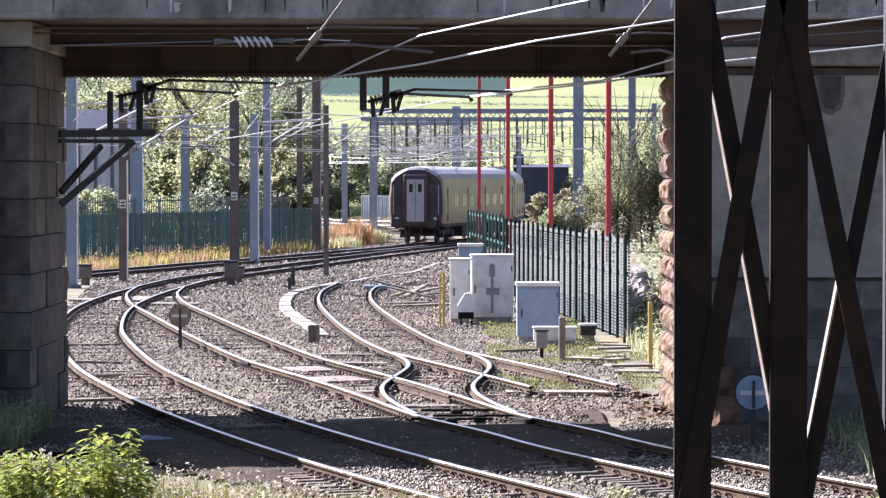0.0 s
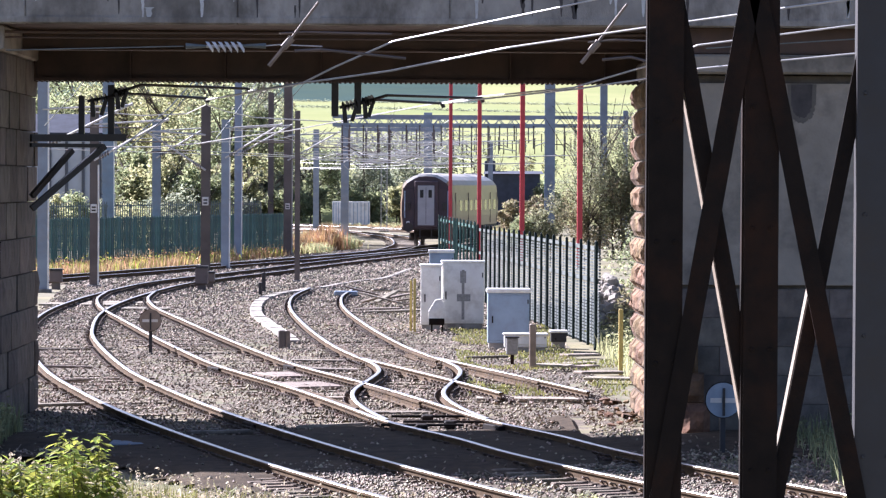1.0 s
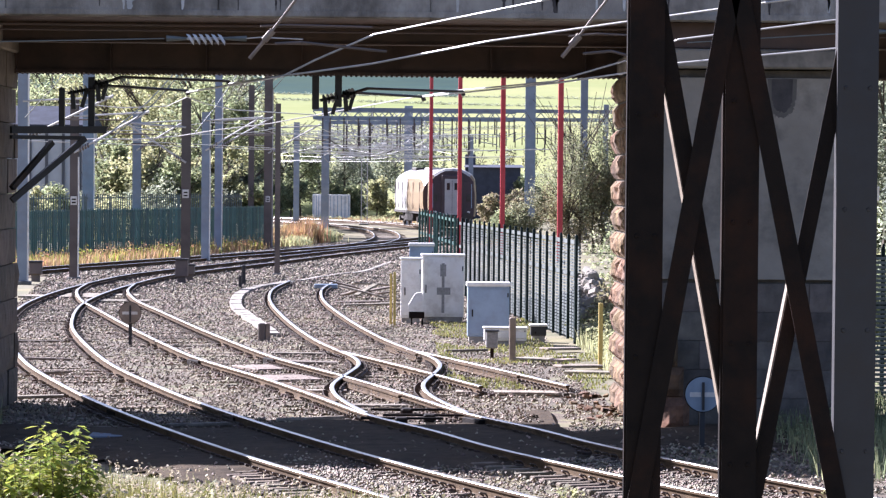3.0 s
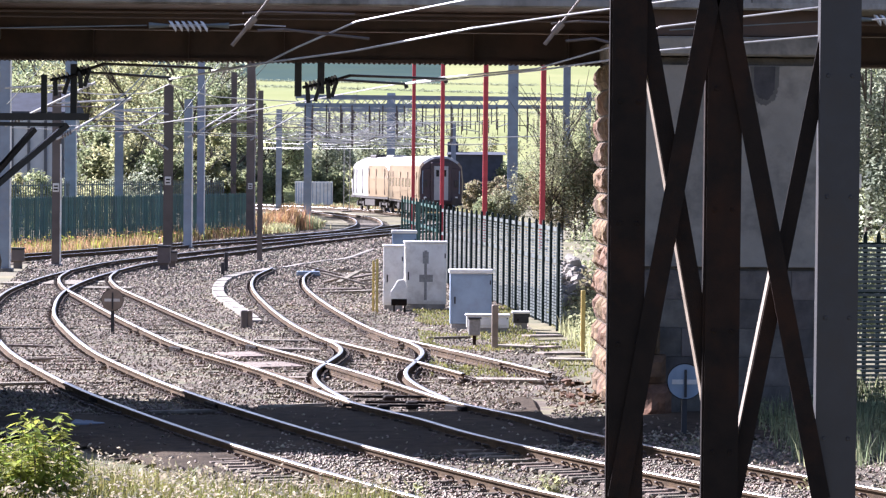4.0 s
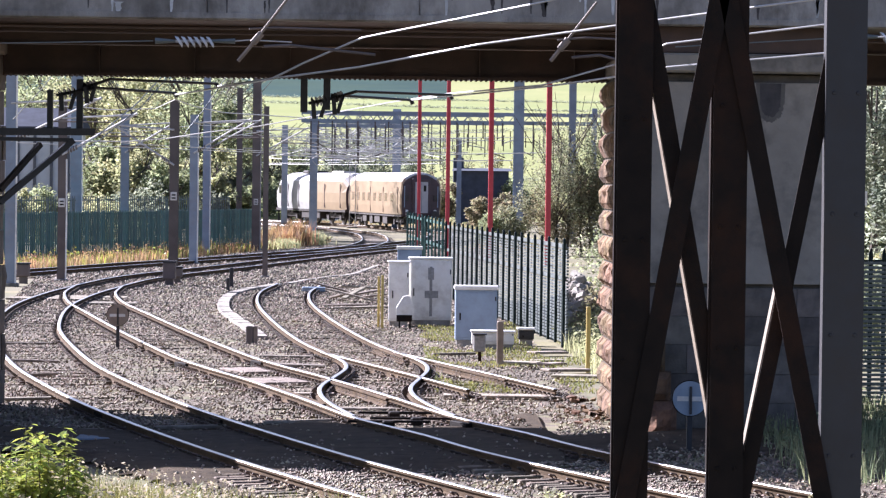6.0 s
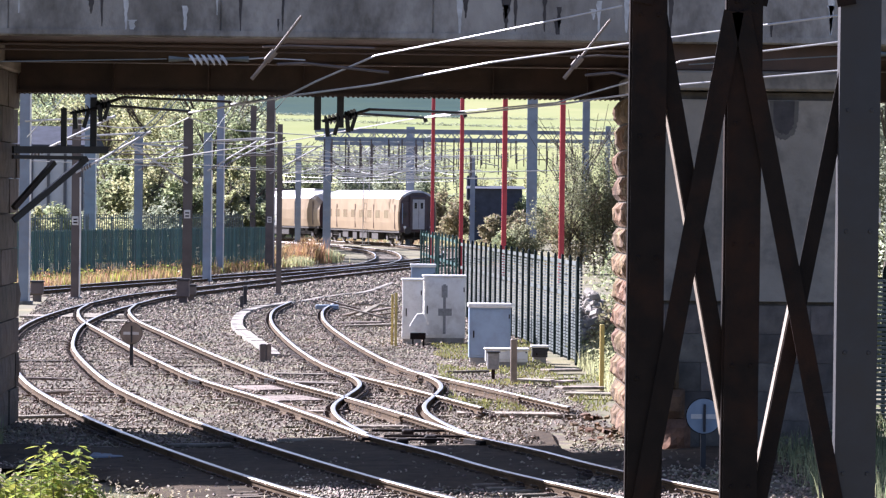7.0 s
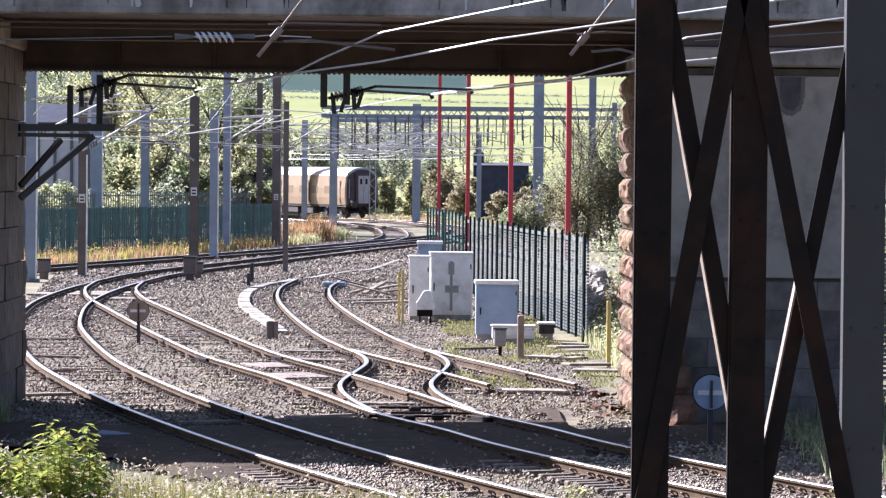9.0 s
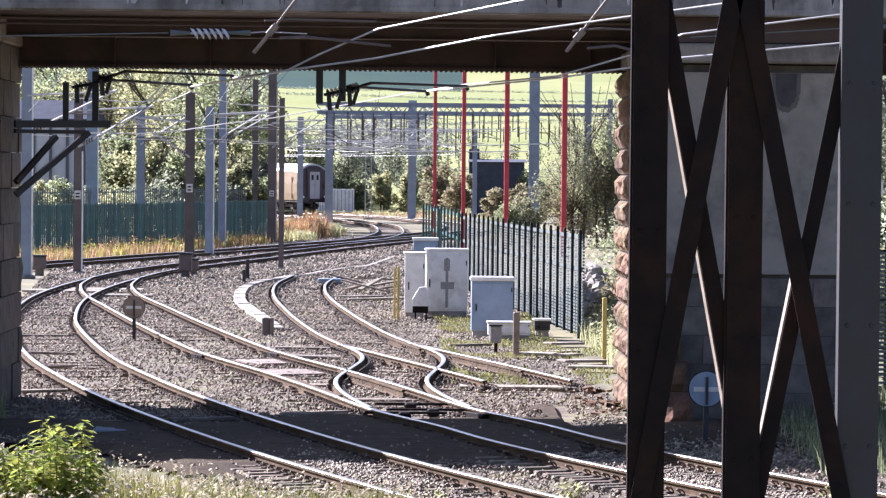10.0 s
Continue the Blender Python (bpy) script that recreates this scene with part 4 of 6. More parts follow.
    for x, y, w, z, L in ((-11.04, 107.26, .28, 5.6, 2.6), (-12.26, 102.74, .34, 6.0, 3.0), (-7.40, 110.29, .32, 5.3, -2.2), (-7.91, 130.15, .33, 5.9, 2.4), (-8.39, 147.91, .33, 6.2, 2.6), (-11.99, 144.62, .38, 6.0, 2.4), (-6.36, 156.20, .40, 6.0, 2.6)):
        ca = thing("cantilever", "grey tubular cantilever carrying the overhead line", "cantilever", group="cantilevers")
        a, b = Vector((x, y - w / 2, z)), Vector((x + L, y - w / 2 - 0.4, z + 0.15))
        part("top_tube", Shape().tube(a, b, 0.035, 6), GALV, ca)
        part("diagonal_tube", Shape().tube((x, y - w / 2, z - 1.25), b + Vector((0, 0, 0.05)), 0.04, 6), GALV, ca)
        part("steady_arm", Shape().tube(Vector((x, y - w / 2, z - 1.2)).lerp(b, 0.45), b + Vector((0.3, 0, -0.75)), 0.025, 6), N, ca)
        ins = Shape()
        for j in range(4):
            c = Vector((x, y - w / 2, z - 1.25)).lerp(b, 0.08 + 0.035 * j)
            ins.tube(c, c + (b - a) * 0.012, 0.09, 8)
        part("insulator", ins, BROWN_MAST, ca)
    # red posts behind the fence; the last one stands for a ribbed red panel
    for x, w, y in ((1.74, .17, 150), (3.05, .19, 146), (4.86, .22, 140), (7.14, .23, 134), (22.05, .42, 130)):
        rp = thing("red_post", "tall red-painted steel post behind the fence", "post", Matrix.Translation((x, y, -0.05)), group="red posts")
        part("post_tube", Shape().box(-w / 2, w / 2, -w / 2, w / 2, 0, 9.2, bev=0.02), RED, rp)
        part("foot", Shape().box(-w, w, -w, w, 0, 0.1, bev=0.02), CONCRETE, rp)


def wire(points, r, name="overhead_wire", label="bright overhead line wire", mt=GALV):
    s = Shape().pipe(points, r * 0.8, 5)
    return tagged(part(name, s, mt), label, "wire", group="overhead wires")


def build_wires():
    # wires strung in front of the bridge
    wire([(5.69, 40.00, 6.02), (4.76, 40.00, 5.89), (3.06, 41.00, 5.68), (1.27, 42.00, 5.45), (-0.35, 43.50, 5.18), (-1.57, 44.50, 5.04), (-2.66, 49.80, 5.07)], 0.019)
    wire([(2.95, 41.00, 6.17), (1.91, 41.00, 5.94), (0.88, 42.00, 5.77), (-0.30, 43.00, 5.57)], 0.016)
    wire([(-0.30, 43.00, 5.57), (-1.15, 44.00, 5.24), (-1.61, 44.50, 5.03), (-3.34, 49.90, 4.93)], 0.019)
    wire([(-5.29, 55.00, 4.17), (-5.18, 56.00, 4.31), (-4.59, 58.00, 4.98), (-4.24, 60.00, 5.59)], 0.015, mt=FENCE_Z)
    wire([(-5.22, 55.00, 4.11), (-5.09, 56.00, 4.27), (-4.51, 58.00, 4.92), (-4.16, 60.00, 5.55)], 0.013, mt=FENCE_Z)
    wire([(-3.84, 60.00, 4.44), (-3.44, 60.00, 4.96), (-2.99, 60.00, 5.64)], 0.012, mt=FENCE_Z)
    wire([(-7.48, 62.00, 4.31), (-6.81, 62.00, 4.31), (-5.12, 62.00, 4.31), (-4.33, 62.00, 4.38), (-3.48, 61.00, 4.50), (-2.44, 60.00, 4.61), (-1.54, 59.00, 4.76), (-0.89, 58.00, 4.86), (0.16, 55.00, 4.99), (1.12, 51.00, 5.05)], 0.014)
    wire([(-6.37, 60.00, 4.96), (-5.82, 60.00, 4.94), (-5.28, 60.00, 4.89), (-4.40, 60.00, 4.93), (-3.75, 56.00, 5.01)], 0.013)
    wire([(-3.75, 56.00, 5.01), (-3.64, 60.00, 4.98), (-3.20, 62.00, 4.91), (-1.73, 66.00, 4.91)], 0.013)
    wire([(-7.13, 60.00, 4.69), (-6.36, 58.00, 5.23), (-5.89, 56.00, 5.50)], 0.012, mt=FENCE_Z)
    wire([(6.07, 40.00, 5.73), (4.75, 40.50, 5.57), (3.73, 41.00, 5.45), (3.19, 43.00, 5.24), (2.27, 44.50, 4.99), (1.12, 51.00, 5.04)], 0.017)
    wire([(6.07, 40.00, 5.35), (4.75, 40.50, 5.23), (3.73, 41.00, 5.14), (3.19, 43.00, 5.07), (2.31, 44.50, 4.97), (0.44, 50.50, 4.91)], 0.017)
    wire([(-5.78, 44.00, 5.46), (-3.27, 44.00, 5.53)], 0.011, mt=FENCE_Z)
    wire([(-2.15, 44.00, 5.54), (-1.91, 44.00, 5.56), (-1.33, 44.50, 5.56)], 0.012)
    wire([(6.68, 42.00, 5.62), (8.51, 42.00, 5.77)], 0.012)
    # string of insulators on the stay wire
    st = thing("strain_insulator", "string of white ceramic discs on a stay wire", "insulator")
    part("clamp", Shape().tube((-3.24, 44.00, 5.53), (-2.95, 44.00, 5.53), 0.045, 8, 0.02), FENCE_Z, st)
    part("clamp", Shape().tube((-2.44, 44.00, 5.54), (-2.11, 44.00, 5.54), 0.02, 8, 0.04), FENCE_Z, st)
    part("pin", Shape().tube((-2.96, 44.00, 5.53), (-2.43, 44.00, 5.54), 0.02, 6), GALV, st)
    for i in range(6):
        x, y, z = (-2.91, 44.00, 5.54)
        part("disc", Shape().tube((x + i * 0.088, y, z - 0.02), (x + 0.03 + i * 0.088, y, z + 0.0), 0.10, 12, 0.06), CERAMIC, st)
    copy_thing(st, Matrix.Translation((9.98, 0, 0.19)))
    wire([(4.12, 44.00, 5.54), (6.74, 44.00, 5.72)], 0.011, mt=FENCE_Z)
    for (a, b, c, d, e, ff) in (((-1.34, 43.00, 6.10), (-1.76, 43.00, 5.54), (-2.02, 43.00, 5.22), (-1.87, 43.00, 5.67), (-1.52, 43.20, 5.70), (-0.33, 43.40, 5.69)),
                                ((2.93, 43.00, 6.10), (2.48, 43.00, 5.51), (2.30, 43.00, 5.28), (2.39, 43.00, 5.57), (2.78, 43.00, 5.61), (3.25, 43.00, 5.59))):
        arm = thing("wire_support", "slanting grey steel registration arm for the wires", "arm")
        part("tube", Shape().tube(a, b, 0.018, 8).tube(b, c, 0.027, 8), SIGN_BACK, arm)
        part("clamp", Shape().tube(Vector(b) + Vector((-0.06, 0, -0.07)), Vector(b) + Vector((0.06, 0, 0.07)), 0.05, 8), SIGN_BACK, arm)
        part("steady_rod", Shape().tube(d, e, 0.014, 6).tube(e, ff, 0.014, 6), BROWN_MAST, arm)
        low = [Vector(p) + Vector((0.2, 0, -0.24)) for p in (d, e, ff)]
        low[2].z -= 0.1
        part("lower_rod", Shape().tube(low[0], low[1], 0.02, 6).tube(low[1], low[2], 0.02, 6), BROWN_MAST, arm)
    # bracket on the left abutment, carrying arms
    br = thing("wall_bracket", "black steel wall bracket with insulated arms on the abutment", "bracket")
    part("top_beam", Shape().beam((-5.92, 48.00, 4.28), (-4.52, 48.60, 4.30), 0.12, 0.11), BLACK, br)
    part("lower_beam", Shape().beam((-5.92, 48.00, 4.17), (-4.88, 48.60, 4.17), 0.1, 0.06), BLACK, br)
    part("strut", Shape().beam((-5.90, 48.00, 3.19), (-4.84, 48.60, 4.17), 0.08, 0.09), BLACK, br)
    part("strut", Shape().beam((-5.90, 48.00, 3.38), (-5.35, 48.60, 4.10), 0.08, 0.08), BLACK, br)
    part("upright", Shape().beam((-5.18, 48.40, 4.26), (-5.18, 48.40, 4.94), 0.09, 0.09, up=(1, 0, 0)), BLACK, br)
    part("upright", Shape().beam((-4.74, 48.60, 4.26), (-4.74, 48.60, 5.12), 0.10, 0.10, up=(1, 0, 0)), STEEL_GREY, br)
    hangers = thing("bridge_hangers", "black hanger posts and insulated arms under the bridge", "hanger")
    part("post", Shape().beam((-1.26, 49.10, 5.25), (-1.26, 49.10, 4.66), 0.11, 0.11, up=(1, 0, 0)), BLACK, hangers)
    part("post", Shape().beam((-0.90, 49.10, 5.25), (-0.90, 49.10, 4.70), 0.11, 0.11, up=(1, 0, 0)), BLACK, hangers)

    def insulated_arm(owner, a, b, c):
        a, b = Vector(a), Vector(b)
        u = (b - a) / 5
        s = Shape().tube(a, b, 0.025, 8)
        for i in range(4):
            p = a + u * (0.5 + i * 0.55)
            s.tube(p, p + u * 0.22, 0.085, 10, 0.05)
        part("insulator", s, BLACK, owner)
        part("arm", Shape().tube(b, c, 0.022, 8).tube(c, Vector(c) + Vector((0.03, 0, -0.07)), 0.035, 6), BLACK, owner)
        part("hook", Shape().beam(a + u * 0.6, a + u * 0.6 + Vector((0.02, 0, -0.26)), 0.07, 0.07, up=(1, 0, 0)).beam(a + u * 2.4, a + u * 2.4 + Vector((-0.08, 0, -0.28)), 0.06, 0.06, up=(1, 0, 0)), BLACK, owner)
    insulated_arm(br, (-5.09, 48.40, 4.86), (-4.49, 48.60, 4.99), (-3.35, 50.00, 4.96))
    insulated_arm(br, (-4.69, 48.50, 4.98), (-4.28, 48.70, 5.13), (-2.69, 50.00, 5.12))
    insulated_arm(hangers, (-1.18, 49.00, 4.80), (-0.62, 49.20, 4.93), (0.44, 50.50, 4.91))
    insulated_arm(hangers, (-0.84, 49.00, 4.87), (-0.44, 49.20, 5.00), (1.08, 50.50, 5.00))
    # contact and catenary wires above the tracks beyond the bridge
    for key, z0 in (("main", 4.75), ("train", 4.8), ("branch", 4.8)):
        line = [p for p in TRACKS[key] if p.y > 104][::8]
        wire([(p.x, p.y, z0) for p in line], 0.016, mt=GALV)
        wire([(p.x, p.y, z0 + 0.35 + 0.9 * (2 * ((p.y / 45) % 1) - 1) ** 2) for p in line], 0.016, mt=GALV)
    rng = random.Random(12)
    for i in range(16):     # cross spans over the far yard
        y = rng.uniform(165, 290)
        z = 3.6 + (315 - rng.uniform(205, 285)) * y / 5500
        x0, x1 = rng.uniform(-9, -4), rng.uniform(3, 11)
        dz = rng.uniform(-0.3, 0.3)
        wire([(x0, y, z), ((x0 + x1) / 2, y + 2, z - 0.18 + dz / 2), (x1, y + 4, z + dz)], 0.022 if i % 3 else 0.032, label="pale span wire over the yard")
    s = Shape()
    for i in range(330):    # tangle of droppers, stays and short spans
        y = rng.uniform(185, 262)
        x, z = y * rng.uniform(-0.026, 0.012), 3.6 + y * rng.uniform(0.006, 0.0195)
        dx, dz = rng.choice(((0.5, 0.35), (0.4, -0.4), (0.9, 0.06), (1.2, -0.08), (0.04, 0.6), (0.7, -0.2)))
        s.pipe([(x, y, z), (x + dx * 0.5, y, z + dz * 0.5 - 0.03), (x + dx, y, z + dz)], rng.uniform(0.014, 0.034), 4)
    tagged(part("span_fittings", s.mesh("span_fittings", GALV), None), "tangle of pale droppers and stays over the yard", "wires", kind="stuff")
    for i in range(7):
        y = 180 + i * 13
        wire([(-9 + i, y, 6.6), (-2 + i * 0.4, y + 8, 5.4), (5, y + 18, 6.9)], 0.02, label="pale span wire over the yard")
    for i in range(6):
        x = -3.5 + i * 1.5
        wire([(x, 205 + i * 4, 8.2), (x + 0.7, 206 + i * 4, 6.9), (x + 0.1, 207 + i * 4, 5.3)], 0.03, "registration_tube", "grey registration tube under the portal")


build_masts()
build_wires()

# ---- trackside things ----


def cabinet(name, x0, x1, y, d, h, mt, label, lid=0.05, doors=1, mark=False, sx=0.0):
    c = thing(name, label, "cabinet")
    part("plinth", Shape().box(x0 + 0.03, x1 - 0.03, y + 0.03, y + d - 0.03, -0.05, 0.1), CONCRETE, c)
    part("body", Shape().box(x0, x1, y, y + d, 0.1, h - lid, bev=0.012), mt, c)
    # on the grey cabinets the white lid stands for sun on top
    part("lid", Shape().box(x0 - 0.03, x1 + 0.03, y - 0.04, y + d + 0.03, h - lid, h, bev=0.015), CASE_W, c, "pale overhanging lid")
    w = (x1 - x0) / doors
    for i in range(doors):
        dr = part("door", Shape().box(x0 + i * w + 0.03, x0 + (i + 1) * w - 0.03, y - 0.018, y - 0.001, 0.16, h - lid - 0.05, bev=0.006), mt, c)
        part("handle", Shape().box(x0 + i * w + 0.09, x0 + i * w + 0.12, y - 0.045, y - 0.018, h * 0.42, h * 0.54), STEEL_DARK, dr, "dark handle")
        part("hinge", Shape().box(x0 + (i + 1) * w - 0.05, x0 + (i + 1) * w - 0.02, y - 0.03, y - 0.018, h * 0.75, h * 0.82), STEEL_GREY, dr)
    if mark:
        xm = (x0 + x1) / 2
        mk = Shape().box(xm - 0.03, xm + 0.04, y - 0.024, y - 0.0185, 0.2, 1.45).box(xm - 0.15, xm + 0.19, y - 0.025, y - 0.0187, 0.66, 0.84)
        mk.box(xm - 0.07, xm + 0.08, y - 0.026, y - 0.0189, 1.12, 1.42)
        part("stained_marking", mk, CASE_MARK, c, "faded dark cross-shaped marking")
    return c


def build_trackside():
    rng = random.Random(3)
    cabinet("equipment_cabinet", 0.70, 1.76, 78.0, 0.6, 1.68, CASE_W, "tall white equipment cabinet with a dark worn marking", mark=True)
    cabinet("equipment_cabinet", 0.17, 0.68, 77.2, 0.75, 1.60, CASE_W, "narrow white equipment cabinet", lid=0.04)
    cabinet("equipment_cabinet", 0.50, 1.28, 100.2, 0.6, 1.48, CASE_B, "grey equipment cabinet with a white lid", lid=0.1)
    cabinet("equipment_cabinet", 1.63, 2.55, 68.4, 0.55, 1.30, CASE_B, "blue-grey metal cabinet with a pale lid", lid=0.09)
    cabinet("low_box", 1.95, 2.86, 66.7, 0.35, 0.40, CASE_W, "low white junction box on the ground", lid=0.04)
    cabinet("low_box", 3.05, 3.40, 69.0, 0.3, 0.36, STEEL_GREY, "small dark box by the fence")
    # point motor heater on legs
    pm = thing("hooded_box", "white hooded box on a dark legged stand", "box")
    x, y = 0.56, 75.6
    part("hood", Shape().add([(x - .2, y, .33), (x + .2, y, .33), (x + .2, y + .3, .33), (x - .2, y + .3, .33), (x - .2, y, .5), (x + .2, y, .6), (x + .2, y + .3, .6), (x - .2, y + .3, .5), (x - .03, y + .03, .78), (x + .12, y + .03, .8), (x + .12, y + .27, .8), (x - .03, y + .27, .78)],
                              [(3, 2, 1, 0), (0, 1, 5, 4), (1, 2, 6, 5), (2, 3, 7, 6), (3, 0, 4, 7), (4, 5, 9, 8), (5, 6, 10, 9), (6, 7, 11, 10), (7, 4, 8, 11), (8, 9, 10, 11)]), CASE_W, pm)
    part("tray", Shape().box(x - .19, x + .19, y - .01, y + .3, .17, .33, bev=0.01), STEEL_DARK, pm)
    for dx in (-.14, .12):
        part("leg", Shape().box(x + dx, x + dx + .04, y + .1, y + .16, -.05, .17), STEEL_DARK, pm)
    gd = thing("junction_post", "small grey junction box on a short post", "box")
    part("box", Shape().box(1.86, 2.10, 62.3, 62.5, 0.18, 0.52, bev=0.02), CASE_MARK, gd)
    part("lid", Shape().box(1.84, 2.12, 62.27, 62.53, 0.52, 0.55), STEEL_GREY, gd)
    part("stem", Shape().box(1.95, 2.02, 62.38, 62.45, -.05, 0.18), STEEL_DARK, gd)

    def post(x, y, w, h, mt, label, cap=False):
        p = tagged(part("short_post", Shape().box(x - w / 2, x + w / 2, y - w / 2, y + w / 2, -0.05, h, bev=w * 0.12), mt), label, "post")
        return p
    post(2.34, 61.0, 0.13, 0.86, SIGN_BACK, "weathered grey-brown post by the cabinets")
    post(0.02, 75.5, 0.065, 1.30, YELLOW, "yellow-painted marker post on the ballast")
    post(-0.07, 75.9, 0.06, 1.25, YELLOW, "thin yellow marker post")
    post(3.98, 59.6, 0.085, 1.22, YELLOW, "yellow-painted post near the pier")
    post(*(-5.02, 103.83), 0.13, 0.62, STEEL_GREY, "short grey trackside post")
    post(*(-4.95, 100.10), 0.11, 0.40, STEEL_GREY, "short grey trackside post")
    post(*(-2.90, 68.46), 0.16, 0.36, BROWN_MAST, "stubby dark post by the cable trough")
    post(*(-2.77, 68.46), 0.10, 0.36, SIGN_BACK, "stubby brown post by the cable trough")
    # boxes by the far mast
    for (x, y), w, h in (((-7.14, 104.39), 0.42, 0.75), ((-7.02, 106.67), 0.34, 0.5), ((-12.17, 105.51), 0.42, 0.6)):
        b = thing("relay_box", "dark brown trackside relay box on a stand", "box")
        part("body", Shape().box(x - w / 2, x + w / 2, y, y + 0.4, 0.2, h, bev=0.02), BROWN_MAST, b)
        part("lid", Shape().box(x - w * 0.56, x + w * 0.56, y - 0.03, y + 0.43, h, h + 0.06), STEEL_GREY, b)
        part("stand", Shape().box(x - w / 3, x + w / 3, y + 0.1, y + 0.3, -0.05, 0.2), BROWN_MAST, b)
    # ground disc signals

    def disc_signal(x, y, zc, r, face, band, label):
        d = thing("ground_disc_signal", label, "signal")
        part("disc", Shape().tube((x, y, zc), (x, y + 0.03, zc), r, 28), face, d)
        part("rim", Shape().tube((x, y + 0.03, zc), (x, y + 0.045, zc), r * 1.05, 28), STEEL_DARK, d)
        part("stem", Shape().box(x - 0.035, x + 0.035, y + 0.05, y + 0.11, -0.05, zc + r * 0.4), STEEL_GREY, d)
        part("bar", Shape().box(x - r * 0.75, x - r * 0.1, y - 0.008, y - 0.001, zc - r * 0.15, zc + r * 0.12), band, d)
        part("bar", Shape().box(x + r * 0.1, x + r * 0.7, y - 0.008, y - 0.001, zc - r * 0.15, zc + r * 0.12), band, d)
        part("lamp_bracket", Shape().box(x - 0.012, x + 0.022, y - 0.03, y - 0.009, zc - r * 0.9, zc + r * 0.7), STEEL_GREY, d)
    disc_signal(-5.56, 65.6, 0.69, 0.225, SIGN_BACK, SIGN_W, "small round ground signal disc, weathered brown")
    disc_signal(4.19, 41.9, 0.70, 0.235, SIGN_BLUE, SIGN_W, "round blue-grey ground signal disc with a white bar")
    # cable trough
    tl = curve_points([(-3.53, 105.51), (-4.05, 102.20), (-4.56, 98.58), (-4.62, 92.07), (-4.29, 84.85), (-3.75, 79.65), (-3.21, 74.77), (-2.70, 69.94)], 1.0)
    tr = thing("cable_trough", "pale concrete cable trough winding through the ballast", "trough")
    for a, b in zip(tl, tl[1:]):
        d = b - a
        m = Matrix.Translation((a.x, a.y, rng.uniform(0.0, 0.03))) @ Matrix.Rotation(math.atan2(d.y, d.x), 4, "Z")
        part("trough_lid", Shape().box(0.01, d.length - 0.01, -0.17, 0.17, -0.08, 0.045, bev=0.015), TROUGH, tr, m=m)
    tl = curve_points([(-3.20, 107.26), (-2.16, 114.16), (-1.16, 118.31), (-0.10, 131.91)], 1.0)
    for a, b in zip(tl, tl[1:]):
        d = b - a
        m = Matrix.Translation((a.x, a.y, rng.uniform(0.0, 0.02))) @ Matrix.Rotation(math.atan2(d.y, d.x), 4, "Z")
        part("trough_lid", Shape().box(0.01, d.length - 0.01, -0.11, 0.11, -0.08, 0.02, bev=0.015), TROUGH, tr, m=m)
    # board across the siding's end
    tagged(part("stop_board", Shape().box(-2.55, -1.8, 99.2, 99.7, 0.02, 0.16, bev=0.02), SIGN_BLUE), "pale blue-grey board across the siding", "board")
    # loose boards and old sleepers, plank by plank
    for (x, y), L, w, a in (((-1.46, 95.21), 1.6, 0.2, 12), ((-1.03, 88.72), 1.4, 0.22, -20), ((-0.54, 86.74), 1.7, 0.2, 8), ((-0.82, 91.63), 1.2, 0.18, 60), ((-0.31, 90.78), 1.0, 0.2, -35), ((-0.68, 95.21), 1.3, 0.16, 25), ((-0.92, 90.78), 1.5, 0.2, -8), ((-0.49, 92.94), 1.4, 0.18, 40), ((-0.70, 87.52), 1.5, 0.2, 18), ((-1.16, 92.50), 1.1, 0.2, -50)) + (
                            # the short wide pieces by the cabinets stand for pale stone slabs
                            ((3.13, 62.33), 1.1, 0.24, 14), ((2.75, 60.9), 0.8, 0.3, -26), ((3.55, 59.12), 1.0, 0.34, 28), ((3.50, 65.04), 0.9, 0.3, 35), ((3.6, 56.9), 0.9, 0.4, -18), ((1.5, 64.0), 0.9, 0.2, 9), ((3.35, 60.6), 0.6, 0.3, 50),
                            ((-1.88, 62.94), 1.2, 0.3, 3), ((-1.57, 60.03), 1.0, 0.3, -4), ((-7.71, 66.82), 1.3, 0.12, 3), ((-6.82, 60.03), 1.2, 0.12, 2), ((-6.23, 55.73), 0.9, 0.12, 0), ((-5.70, 49.75), 1.0, 0.12, 0), ((-2.63, 44.62), 1.2, 0.14, 5), ((-1.20, 45.88), 1.1, 0.1, 20)):
        heap = 90 < y < 101
        k = part("plank", Shape().box(-L / 2, L / 2, -w / 2, w / 2, 0, 0.05, bev=0.012), TIMBER)
        k.matrix_basis = Matrix.Translation((x, y, -0.02 + rng.uniform(0, 0.05) + (rng.uniform(0.08, 0.3) if heap else 0))) @ Euler((rng.uniform(-.06, .06), rng.uniform(-.06, .06) * (5 if heap else 1), radians(a))).to_matrix().to_4x4()
        tagged(k, "weathered grey-brown timber plank lying on the ballast", "plank", "loose planks")
    sg = thing("white_sign", "small white sign board on a post among trees", "sign")
    part("board", Shape().box(9.18, 9.38, 60.0, 60.03, 3.22, 3.5, bev=0.008), CASE_W, sg)
    part("post", Shape().box(9.26, 9.30, 60.03, 60.07, -0.05, 3.5), STEEL_GREY, sg)
